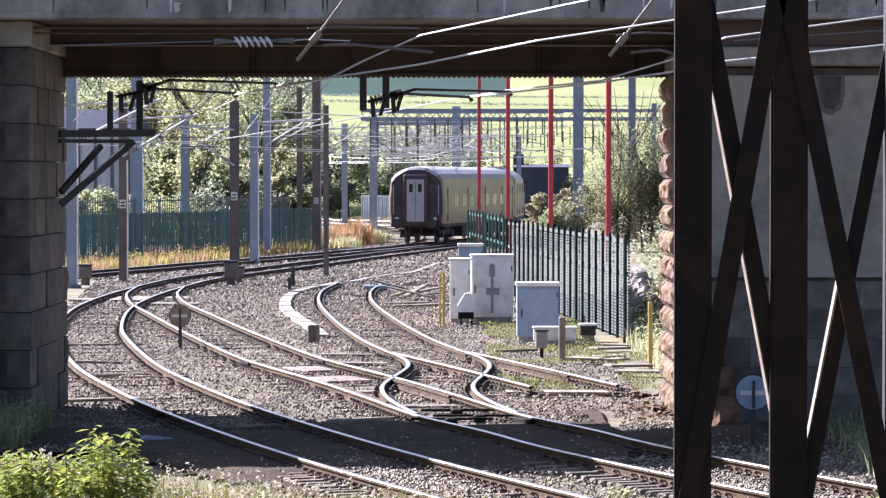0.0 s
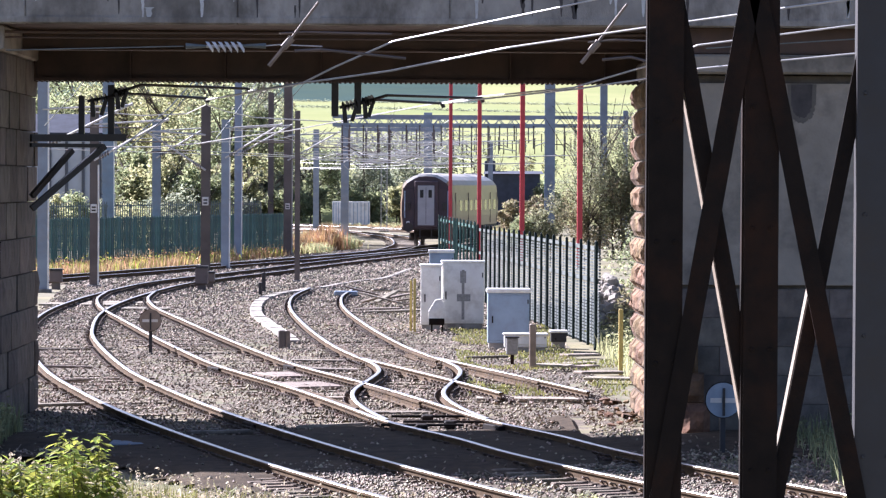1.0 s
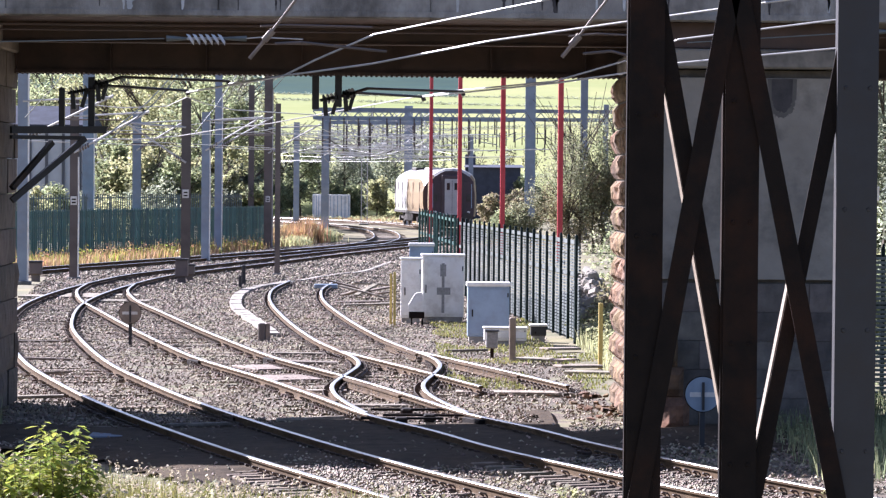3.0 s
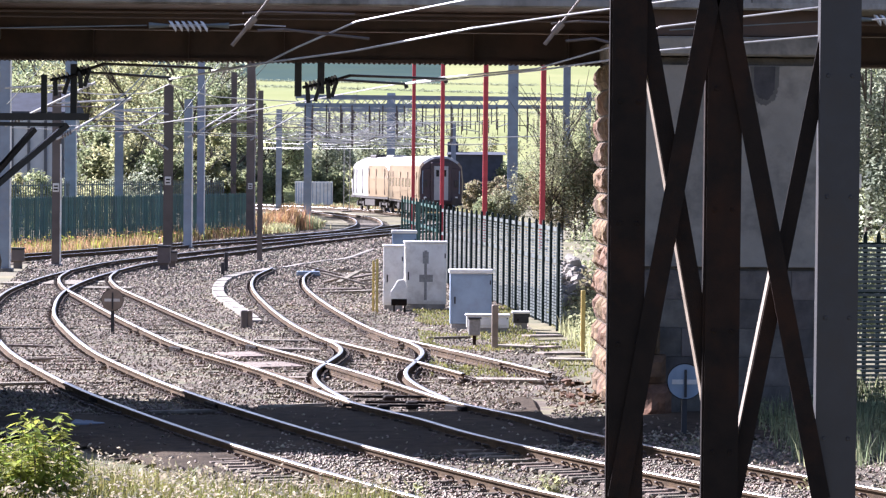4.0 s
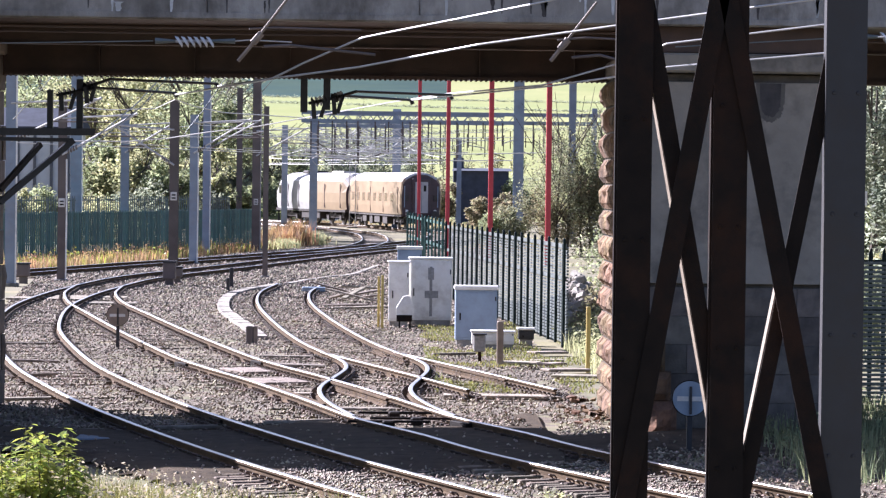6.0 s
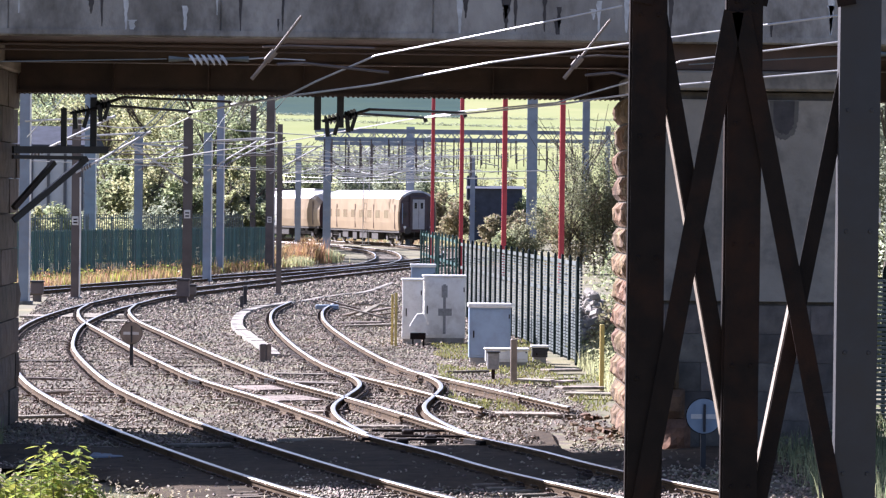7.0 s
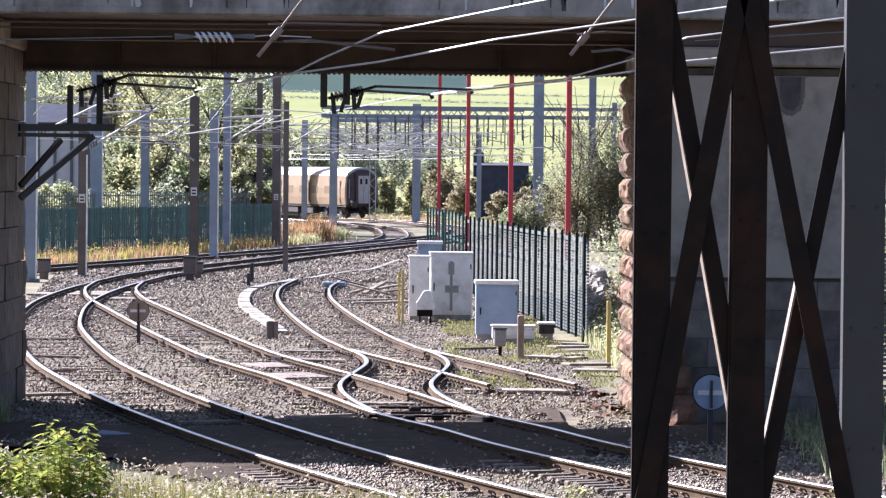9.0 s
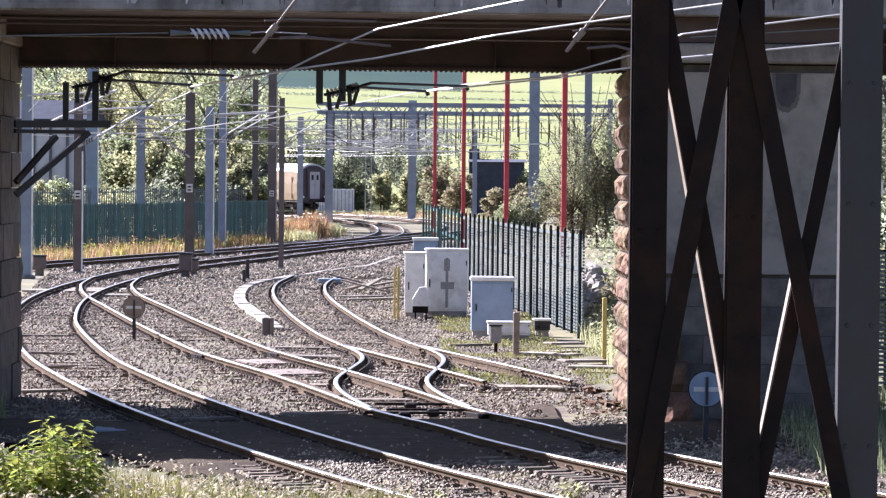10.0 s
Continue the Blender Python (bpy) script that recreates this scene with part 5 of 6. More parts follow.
    # boards between the rails at the points
    for (x, y), L, w, a in (((-2.37, 58.23), 1.3, 0.9, -65), ((-1.85, 55.26), 1.3, 0.9, -68), ((-1.27, 52.01), 1.0, 0.3, 0), ((-0.12, 48.76), 1.6, 0.3, 2), ((0.39, 46.43), 1.6, 0.28, 2), ((0.93, 44.02), 1.7, 0.26, 2), ((1.13, 42.67), 1.5, 0.24, 3),
                            ((2.05, 52.01), 2.0, 0.5, -3), ((-8.69, 92.94), 1.2, 2.2, 90), ((-7.97, 88.72), 1.1, 2.0, 90), ((-9.74, 91.63), 1.2, 2.4, 80)):
        k = part("crossing_board", Shape().box(-L / 2, L / 2, -w / 2, w / 2, 0, 0.06, bev=0.01), TIMBER)
        k.matrix_basis = Matrix.Translation((x, y, -0.03)) @ Matrix.Rotation(radians(a), 4, "Z")
        tagged(k, "pale worn timber board between the rails", "board", "crossing boards")
    # point rods and motor at the crossover
    for (x, y), L in (((0.22, 46.77), 1.1), ((0.55, 45.67), 1.4), ((0.13, 45.03), 1.2)):
        r = thing("point_motor", "dark oily point rodding beside the switch rails", "points")
        part("rod", Shape().tube((x - L / 2, y, 0.1), (x + L / 2, y + 0.05, 0.1), 0.02, 8), STEEL_DARK, r)
        part("crank", Shape().box(x - 0.1, x + 0.08, y - 0.15, y + 0.15, 0.0, 0.12, bev=0.02), STEEL_DARK, r)
    # fishplates
    for (x, y), a in (((-4.13, 46.00), -72), ((-2.36, 45.12), -70), ((-0.38, 45.45), -68), ((1.17, 44.91), -66), ((-3.75, 58.70), -64), ((-2.35, 59.43), -66)):
        f = part("fishplate", Shape().box(-0.28, 0.28, -0.05, 0.05, 0.015, 0.118, bev=0.008), STEEL_DARK)
        f.matrix_basis = Matrix.Translation((x, y, 0)) @ Matrix.Rotation(radians(a), 4, "Z")
        tagged(f, "dark bolted joint plate on the rail", "rail joint", "rail joints")
    sl = part("slab", Shape().box(-4.15, -3.55, 42.2, 42.9, -0.03, 0.05, bev=0.015), SLAB_BLUE)
    tagged(sl, "blue-grey slab lying in the bridge's shade", "slab")
    # heap of pale broken stone and rubbish past the fence's end
    hp = Shape()
    for i in range(170):
        r = abs(rng.gauss(0, 0.55))
        a = rng.uniform(0, 6.283)
        x, y, w = 5.15 + r * math.cos(a), 81.5 + 2.2 * r * math.sin(a), rng.uniform(0.06, 0.24)
        z = max(0.0, 1.15 - 1.1 * r) * rng.uniform(0.6, 1.0)
        m = Matrix.Translation((x, y, z)) @ Euler((rng.uniform(-.6, .6), rng.uniform(-.6, .6), rng.uniform(0, 6))).to_matrix().to_4x4()
        hp.box(-w, w, -w * 0.7, w * 0.7, -w * 0.5, w * 0.5, bev=w * 0.2, m=m)
    tagged(part("rubble_heap", hp, TROUGH), "heap of pale broken stone beyond the fence", "rubble", kind="stuff")
    # rubble at the pier's foot
    for i in range(34):
        x, y = 3.5 - abs(rng.gauss(0, 0.35)), rng.uniform(46.0, 51.5)
        w = rng.uniform(0.06, 0.15)
        k = part("rubble_stone", block_mesh("rubble_stone", w, w * 0.75, w * 0.45, rng, w * 0.3, 4, QUOIN), None)
        k.matrix_basis = Matrix.Translation((x, y, 0.0)) @ Euler((rng.uniform(-.3, .3), rng.uniform(-.3, .3), rng.uniform(0, 6))).to_matrix().to_4x4()
        tagged(k, "broken brown stone at the pier's foot", "stone", "rubble")


build_trackside()

# ---- buildings ----


def build_buildings():
    b = thing("warehouse", "pale clad warehouse with dark vertical strips behind the fence", "building")
    part("wall", Shape().box(-26, -17.6, 176, 184, -0.1, 6.4), CLADDING, b)
    part("roof", Shape().add([(-26.3, 175.7, 6.4), (-17.3, 175.7, 6.4), (-17.3, 184.3, 6.4), (-26.3, 184.3, 6.4), (-26.3, 178, 7.5), (-17.3, 178, 7.5)], [(0, 1, 5, 4), (2, 3, 4, 5), (1, 2, 5), (3, 0, 4), (3, 2, 1, 0)]), SLATE, b)
    for i in range(9):
        x = -25.4 + i * 0.94
        part("wall_strip", Shape().box(x, x + 0.16, 175.9, 176.0, 0.3, 5.9), CLAD_DARK, b)
    part("gutter", Shape().box(-26.2, -17.4, 175.75, 175.95, 6.2, 6.4), SLATE, b)
    s = thing("shed", "low dark slate-roofed shed on the rise", "building")
    part("wall", Shape().box(6.3, 10.6, 262, 270, -0.2, 4.5), SLATE, s)
    part("roof", Shape().add([(6.0, 261.6, 4.5), (10.9, 261.6, 4.5), (10.9, 270.4, 4.5), (6.0, 270.4, 4.5), (6.0, 266, 4.75), (10.9, 266, 4.75)], [(0, 1, 5, 4), (2, 3, 4, 5), (1, 2, 5), (3, 0, 4), (3, 2, 1, 0)]), SLATE, s)
    part("chimney", Shape().box(6.0, 6.9, 265.5, 266.5, 3.5, 5.6, bev=0.04), SLATE, s)
    for x0, x1, y, h in ((-7.15, -5.85, 271, 2.05), (-5.7, -3.85, 269.5, 2.05)):
        c = thing("pale_container", "pale grey ribbed container beside the line", "container")
        part("body", Shape().box(x0, x1, y, y + 1.2, 0, h, bev=0.03), CASE_W, c)
        for i in range(6):
            x = x0 + 0.12 + (x1 - x0 - 0.24) * i / 5
            part("rib", Shape().box(x - 0.03, x + 0.03, y - 0.03, y, 0.1, h - 0.1), CASE_B, c)


build_buildings()

# ---- plants ----


def tree(x, y, h, r, n, mt, seed, label, trunk=True, size=0.22, z0=None, low=0.15, rz=None, limb=0.7):
    rng = random.Random(seed)
    z0 = hill(x, y) if z0 is None else z0
    t = thing("tree" if trunk else "bush", label, "tree" if trunk else "bush", Matrix.Translation((x, y, z0)))
    top = h * 0.82
    if trunk:
        s = Shape()
        p = Vector((0, 0, 0))
        for i in range(4):
            q = p + Vector((rng.uniform(-.1, .1) * h * 0.2, rng.uniform(-.1, .1) * h * 0.2, top / 4))
            s.tube(p, q, 0.03 * h * limb * (1 - i * 0.22), 8, 0.03 * h * limb * (1 - (i + 1) * 0.22))
            for _ in range(3 if i else 0):
                a = rng.uniform(0, 6.283)
                e = p + Vector((math.cos(a) * r * 0.8, math.sin(a) * r * 0.8, rng.uniform(0.1, 0.35) * h))
                s.tube(p, e, 0.011 * h * limb, 6, 0.003 * h * limb)
                for _ in range(2):
                    s.tube((p + e) / 2, e + Vector((rng.gauss(0, r * .3), rng.gauss(0, r * .3), rng.uniform(0, .2) * h)), 0.006 * h * limb, 5, 0.0015 * h)
            p = q
        part("trunk", s, BARK, t)
    s = Shape()
    rz = rz or h * (1 - low) / 2
    leaves(s, n, (0, 0, h - rz), (r, r, rz), size, rng)
    part("crown", s.mesh("crown", mt), None, t)
    return t


def build_plants():
    rng = random.Random(21)
    # belt of trees beyond the long fence
    spec = [(-13.6, 176, 6.2, 2.2, LEAF_Y), (-11.2, 182, 9.0, 2.9, LEAF), (-10.6, 190, 10.5, 3.0, LEAF), (-15.5, 200, 11, 3.4, LEAF_Y), (-9.8, 172, 4.2, 1.7, LEAF_Y), (-8.9, 180, 5.2, 1.7, LEAF_D),
            (-10.6, 216, 9.8, 2.4, LEAF_D), (-12.8, 212, 12, 3.6, LEAF), (-20, 214, 12.5, 4, LEAF_Y), (-12.5, 228, 12.5, 3.2, LEAF_D), (-16.5, 226, 13, 4, LEAF), (-24, 222, 13, 4.5, LEAF), (-12.5, 168, 3.4, 1.5, LEAF_D), (-7.8, 171, 3.5, 1.2, LEAF), (-13.6, 168, 5.6, 1.9, LEAF_Y), (-11.5, 167, 5.0, 1.8, LEAF), (-15.6, 170, 5.8, 1.9, LEAF), (-10.0, 176, 5.6, 1.8, LEAF_Y)]
    for i, (x, y, h, r, mt) in enumerate(spec):
        tree(x, y, h, r, 9500 if h > 6 else 6000, mt, 100 + i, "autumn broadleaf tree with yellow-green leaves" if mt is LEAF_Y else "leafy green broadleaf tree behind the fence", size=0.12)
    for i in range(16):
        x, y = rng.uniform(-30, -12.8), rng.uniform(277, 300)
        tree(x, y, rng.uniform(9, 14), rng.uniform(3, 4.2), 4500, (LEAF, LEAF_Y, LEAF_D)[i % 3], 700 + i, "tall autumn tree in the belt behind the yard", size=0.19)
    s = Shape()
    for i in range(60):
        leaves(s, 500, (rng.uniform(-40, -12.4), rng.uniform(303, 312), rng.uniform(2, 14)), (2.4, 1.5, 1.8), 0.2, rng)
    tagged(part("tree_belt", s.mesh("tree_belt", LEAF), None), "dense belt of autumn foliage closing the yard", "trees", kind="stuff")
    for i in range(13):
        t = (i + 0.5) / 13
        x, y = -20.5 + 12.0 * t, 132 + 38 * t + 6
        tree(x, y, rng.uniform(2.6, 4.2), rng.uniform(1.2, 1.8), 3600, (LEAF_Y, LEAF, LEAF_D)[(i * 7) % 3], 750 + i, "bushy scrub growing behind the green fence", trunk=False, size=0.085, low=0.0)
    # dark trees and scrub in the distance
    for i, (x, y, h, r, mt) in enumerate(((-4.5, 285, 8.0, 3.6, LEAF_D), (-0.8, 292, 8.8, 3.6, LEAF_D), (2.4, 300, 8.5, 3.0, LEAF_D), (-8.5, 280, 8.0, 3.2, LEAF), (0.8, 274, 4.2, 1.5, LEAF_Y), (-1.5, 272, 3.6, 1.5, LEAF_Y), (-7.0, 290, 8.5, 3.0, LEAF_D), (-10.6, 288, 9.0, 3.0, LEAF_D), (-2.6, 298, 9.0, 3.2, LEAF_D), (-5.6, 277, 3.4, 1.6, LEAF), (-9.2, 276, 4.0, 1.8, LEAF), (-3.6, 276, 3.0, 1.5, LEAF),
                                          (3.6, 270, 4.3, 2.0, LEAF_B), (4.9, 262, 3.6, 1.6, LEAF_B), (7.4, 240, 2.6, 2.0, LEAF_B), (9.2, 225, 2.8, 1.8, LEAF_B), (11.5, 262, 4.2, 2.0, LEAF))):
        tree(x, y, h, r, 4200, mt, 300 + i, "dark distant tree below the pasture" if mt is LEAF_D else "autumn scrub at the foot of the hill", size=0.14, low=0.0)
    # thin trees behind the fence
    for i, (x, y, h, r, mt) in enumerate(((7.2, 128, 6.2, 1.7, LEAF_D), (8.9, 122, 6.0, 1.6, LEAF), (8.3, 140, 7.0, 1.8, LEAF_D), (9.9, 132, 5.2, 1.5, LEAF_D), (6.1, 142, 3.0, 1.0, LEAF_D), (7.2, 112, 3.4, 1.1, LEAF_B), (10.8, 150, 7.5, 2.2, LEAF_D), (5.3, 152, 2.4, 1.0, LEAF), (6.4, 120, 2.6, 0.9, LEAF_B), (7.8, 117, 3.9, 1.0, LEAF_D))):
        k = max(1.0, 154 / y)
        tree(x * k, y * k, h * k, r * k, 4600, LEAF_O if mt is LEAF_D else mt, 400 + i, "thin straggly olive tree behind the mesh fence", size=0.062, low=0.0, limb=0.45)
    for i, (x, y, h, r, mt) in enumerate(((12.8, 80, 7.5, 2.3, LEAF_D), (15.3, 95, 9.0, 2.8, LEAF_D), (10.6, 66, 2.2, 1.3, LEAF_Y), (20, 122, 10, 3.4, LEAF_D), (13.6, 88, 3.4, 1.8, LEAF))):
        tree(x, y, h, r, 13000, mt, 450 + i, "leafy tree beyond the fence by the pier", size=0.075)
    for i, (x, y, h, r) in enumerate(((8.6, 57, 2.3, 1.0), (10.2, 58, 2.6, 1.2), (11.9, 57, 2.2, 1.1), (9.4, 62, 2.9, 1.3))):
        tree(x, y, h, r, 5000, LEAF_D if i % 2 else LEAF, 480 + i, "dark scrub bush behind the palisade by the pier", trunk=False, size=0.05, low=0.0)
    # rust-coloured thicket of bracken and reeds
    for i, (x, y, h, r, mt) in enumerate(((-5.5, 166, 1.0, 0.9, LEAF_R), (-4.8, 170, 1.2, 0.9, LEAF_R), (-4.0, 174, 0.7, 0.9, LEAF_Y), (-6.4, 164, 0.85, 0.9, DRY), (-5.2, 162.5, 0.5, 0.8, LEAF_Y))):
        bu = thing("bush", "rust-orange autumn bracken thicket beside the line", "bush", Matrix.Translation((x, y, -0.05)))
        fr = Shape()
        blades(fr, 700, lambda: (rng.gauss(0, r * 0.45), rng.gauss(0, 1.2), 0), h, 0.022, rng, 0.6)
        leaves(fr, 2600, (0, 0, h * 0.45), (r * 0.9, 1.6, h * 0.42), 0.06, rng)
        part("fronds", fr.mesh("fronds", mt), None, bu)
    for i in range(22):
        x, y = rng.uniform(5, 22), rng.uniform(296, 350)
        tree(x, y, rng.uniform(3.0, 5.0), rng.uniform(0.5, 0.9), 160, (LEAF, LEAF_Y, LEAF_D)[i % 3], 800 + i, "slender young tree at the pasture's edge", size=0.16)
    for i, (x, y, h, r) in enumerate(((6.0, 80, 1.6, 0.8), (6.6, 90, 2.2, 1.0), (5.2, 74, 0.9, 0.6), (7.4, 98, 2.4, 1.2))):
        tree(x, y, h, r, 1300, LEAF if i % 2 else LEAF_B, 850 + i, "sunlit bramble bush beyond the mesh fence", trunk=False, size=0.06, low=0.0)
    # hedges and a post fence on the hill
    s = Shape()
    for yy, dx in ((420, 0), (500, 3), (350, -2), (537, 1)):
        for i in range(170):
            x = -40 + i * 0.6
            y = yy + 12 * math.sin(x * 0.03 + dx) * (yy != 537)
            leaves(s, rng.randint(40, 70), (x, y, hill(x, y) + 0.2), (0.8, 0.5, rng.uniform(0.15, 0.4)), 0.1, rng)
    tagged(part("hedges", s.mesh("hedges", LEAF_D), None), "dark field hedges across the pasture", "hedge", kind="stuff")
    ff = thing("field_fence", "weathered post fence along the pasture", "fence")
    for i in range(30):
        x, y = 2 + i * 0.95 + rng.uniform(-0.25, 0.25), 395 + rng.uniform(-3, 3)
        part("post", Shape().box(x - 0.06, x + 0.06, y - 0.06, y + 0.06, hill(x, y) - 0.1, hill(x, y) + rng.uniform(1.2, 2.3)), BARK, ff)
    # dry grass between the far line and the fence
    s = Shape()

    def strip():
        while True:
            t = rng.random()
            x, y = -16.5 + 11.3 * t + rng.uniform(-1.9, 0.9), 112 + 52 * t + rng.uniform(-1, 1)
            if noise.noise((x * 0.8, y * 0.35, drift)) > rng.uniform(-0.5, 0.35):
                return (x, y, -0.05)
    drift = 1
    blades(s, 6500, strip, 0.3, 0.016, rng)
    blades(s, 450, strip, 0.7, 0.014, rng)
    tagged(part("dry_grass", s.mesh("dry_grass", DRY), None), "tall dry straw-coloured grass along the fence", "grass", kind="stuff")
    s = Shape()
    drift = 2
    blades(s, 1500, strip, 0.4, 0.02, rng)
    for _ in range(40):
        x, y, z = strip()
        leaves(s, 26, (x, y, 0.25), (0.35, 0.35, 0.35), 0.06, rng)
    tagged(part("green_weeds", s.mesh("green_weeds", LEAF_F), None), "green weeds among the dry grass", "weeds", kind="stuff")
    s = Shape()
    drift = 3
    blades(s, 2600, strip, 0.42, 0.016, rng)
    for _ in range(50):
        x, y, z = strip()
        leaves(s, 40, (x, y, 0.3), (0.45, 0.5, 0.4), 0.04, rng)
    tagged(part("rust_weeds", s.mesh("rust_weeds", LEAF_R), None), "rust-brown dying weeds along the fence", "weeds", kind="stuff")
    s = Shape()

    def yard():
        while True:
            x, y = rng.uniform(-8, 9), rng.uniform(166, 285)
            if all(abs(x - p.x) > 2.5 or abs(y - p.y) > 9 for k in ("train", "branch") for p in TRACKS[k][::6]):
                return (x, y, -0.05)
    blades(s, 7000, yard, 0.2, 0.03, rng)
    tagged(part("yard_grass", s.mesh("yard_grass", DRY), None), "rough dry grass between the distant lines", "grass", kind="stuff")
    s = Shape()
    for _ in range(220):
        x, y, z = yard()
        leaves(s, 24, (x, y, 0.12), (0.6, 0.6, 0.2), 0.09, rng)
    tagged(part("yard_weeds", s.mesh("yard_weeds", LEAF_Y), None), "yellowing weeds between the distant lines", "weeds", kind="stuff")
    s = Shape()
    blades(s, 2600, lambda: (rng.uniform(4.0, 6.0), rng.uniform(54, 72), -0.05), 0.36, 0.008, rng, 0.5)
    for _ in range(60):
        leaves(s, 30, (rng.uniform(4.1, 6.2), rng.uniform(60, 76), 0.4), (0.35, 0.4, 0.45), 0.045, rng)
    tagged(part("pier_weeds", s.mesh("pier_weeds", LEAF_Y), None), "sunlit yellow weeds beyond the pier", "weeds", kind="stuff")
    # moss and grass round the cabinets
    s = Shape()

    def round_cabinets():
        while True:
            x, y = rng.uniform(0.9, 5.2), rng.uniform(52.5, 79)
            if noise.noise((x * 0.9, y * 0.3, 7)) > -0.05:
                return (x, y, 0.02)
    blades(s, 9000, round_cabinets, 0.05, 0.012, rng, 0.8)
    tagged(part("grass_tufts", s.mesh("grass_tufts", GRASS), None), "bright short grass and moss round the cabinets", "grass", kind="stuff")
    # weeds at the bottom of the picture: bank beside the camera
    s = Shape()

    def bank():
        while True:
            x, y = rng.uniform(-7.5, 0.4), rng.uniform(29.5, 36.6)
            if x < -1.0 - (y - 33) * 0.9 or (y < 33.2 and x < 0.2):
                return (x, y, -0.04)
    blades(s, 14000, bank, 0.30, 0.006, rng, 0.6)
    tagged(part("bank_grass", s.mesh("bank_grass", GRASS), None), "tangled green grass on the near bank", "grass", kind="stuff")
    s = Shape()
    for _ in range(2600):
        x, y, z = bank()
        leaves(s, 3, (x, y, rng.uniform(0.1, 0.4)), (0.04, 0.04, 0.04), 0.025, rng)
    tagged(part("seed_heads", s.mesh("seed_heads", FLOWER), None), "pale dry seed heads among the grass", "seed heads", kind="stuff")
    s = Shape()

    def by_pier():
        return (rng.uniform(-9, -5.6), rng.uniform(40.5, 44.6), -0.04)
    blades(s, 7000, by_pier, 0.45, 0.009, rng, 0.5)
    for _ in range(90):
        x, y, z = by_pier()
        leaves(s, 22, (x, y, 0.3), (0.2, 0.2, 0.3), 0.05, rng)
    tagged(part("pier_grass", s.mesh("pier_grass", LEAF), None), "shaded green grass at the abutment's foot", "grass", kind="stuff")
    s = Shape()

    def beside_pier():
        return (rng.uniform(5.2, 11), rng.uniform(37.5, 50), -0.05)
    blades(s, 7000, beside_pier, 0.35, 0.008, rng, 0.6)
    for _ in range(80):
        x, y, z = beside_pier()
        leaves(s, 20, (x, y, 0.2), (0.2, 0.25, 0.25), 0.045, rng)
    tagged(part("shaded_weeds", s.mesh("shaded_weeds", LEAF), None), "weeds and grass in the pier's shade", "weeds", kind="stuff")
    # leafy shrub
    sh = thing("leafy_shrub", "bright green leafy shrub on the near bank", "shrub")
    lf = Shape()
    for k in range(84):
        x, y = rng.uniform(-4.6, -3.15), rng.uniform(31.5, 32.8)
        h = rng.uniform(0.4, 0.88) * (1.18 if abs(x + 3.45) < 0.3 else 0.9)
        tip = Vector((x + rng.uniform(-.12, .12), y, h))
        part("stem", Shape().tube((x, y, -0.05), tip, 0.007, 5, 0.003), BARK, sh)
        for j in range(24):
            t = 0.35 + 0.65 * j / 23
            c = Vector((x, y, -0.05)).lerp(tip, t)
            a = j * 2.4 + k
            o = Vector((math.cos(a), math.sin(a), rng.uniform(-0.5, 0.1)))
            o.normalize()
            L = 0.135 * rng.uniform(0.7, 1.3)
            w = Vector((-o.y, o.x, 0)).normalized() * L * 0.26
            lf.add([c, c + o * L * 0.5 + w, c + o * L + Vector((0, 0, -0.02)), c + o * L * 0.5 - w], [(0, 1, 2, 3)])
    part("foliage", lf.mesh("foliage", LEAF_F), None, sh)
    for i, (x, y, n) in enumerate(((1.90, 33.03) + (36,), (0.44, 31.94) + (20,), (-2.00, 33.31) + (16,), (4.88, 34.49) + (14,))):
        pl = thing("weed_plant", "small yellow-green weed on the track edge", "weed", Matrix.Translation((x, y, 0)))
        s = Shape()
        for j in range(n * 3):
            a = rng.uniform(0, 6.28)
            o = Vector((math.cos(a), math.sin(a), rng.uniform(0.2, 1.2))).normalized()
            c = Vector((rng.gauss(0, .07), rng.gauss(0, .07), rng.uniform(0.02, 0.3)))
            L = rng.uniform(0.05, 0.11)
            w = Vector((-o.y, o.x, 0)).normalized() * L * 0.3
            s.add([c, c + o * L * 0.5 + w, c + o * L, c + o * L * 0.5 - w], [(0, 1, 2, 3)])
            if j % 6 == 0:
                s.tube((0, 0, 0), c, 0.005, 4)
        part("foliage", s.mesh("foliage", LEAF_Y), None, pl)


build_plants()

# ---- train ----


def ring(y, half, roof, floor, tuck=0.06):
    """Body section at y, from one sole bar over the roof to the other."""
    pts = [(half - tuck, floor), (half, floor + 0.55), (half, floor + 1.25), (half - 0.09, roof - 0.62), (half - 0.28, roof - 0.36), (half - 0.62, roof - 0.15), (half * 0.32, roof - 0.03), (0, roof)]
    full = pts + [(-x, z) for x, z in pts[-2::-1]]
    return [(x, y, z) for x, z in full]


def loft(rings, slots):
    s = Shape()
    n = len(rings[0])
    s.v = [p for r in rings for p in r]
    for i in range(len(rings) - 1):
        for j in range(n - 1):
            s.f.append((i * n + j, (i + 1) * n + j, (i + 1) * n + j + 1, i * n + j + 1))
            s.s.append(slots[j])
    e = (len(rings) - 1) * n
    s.f += [tuple(range(n)), tuple(e + n - 1 - j for j in range(n))]
    s.s += [2, 2]
    return s


WHEELSETS = []


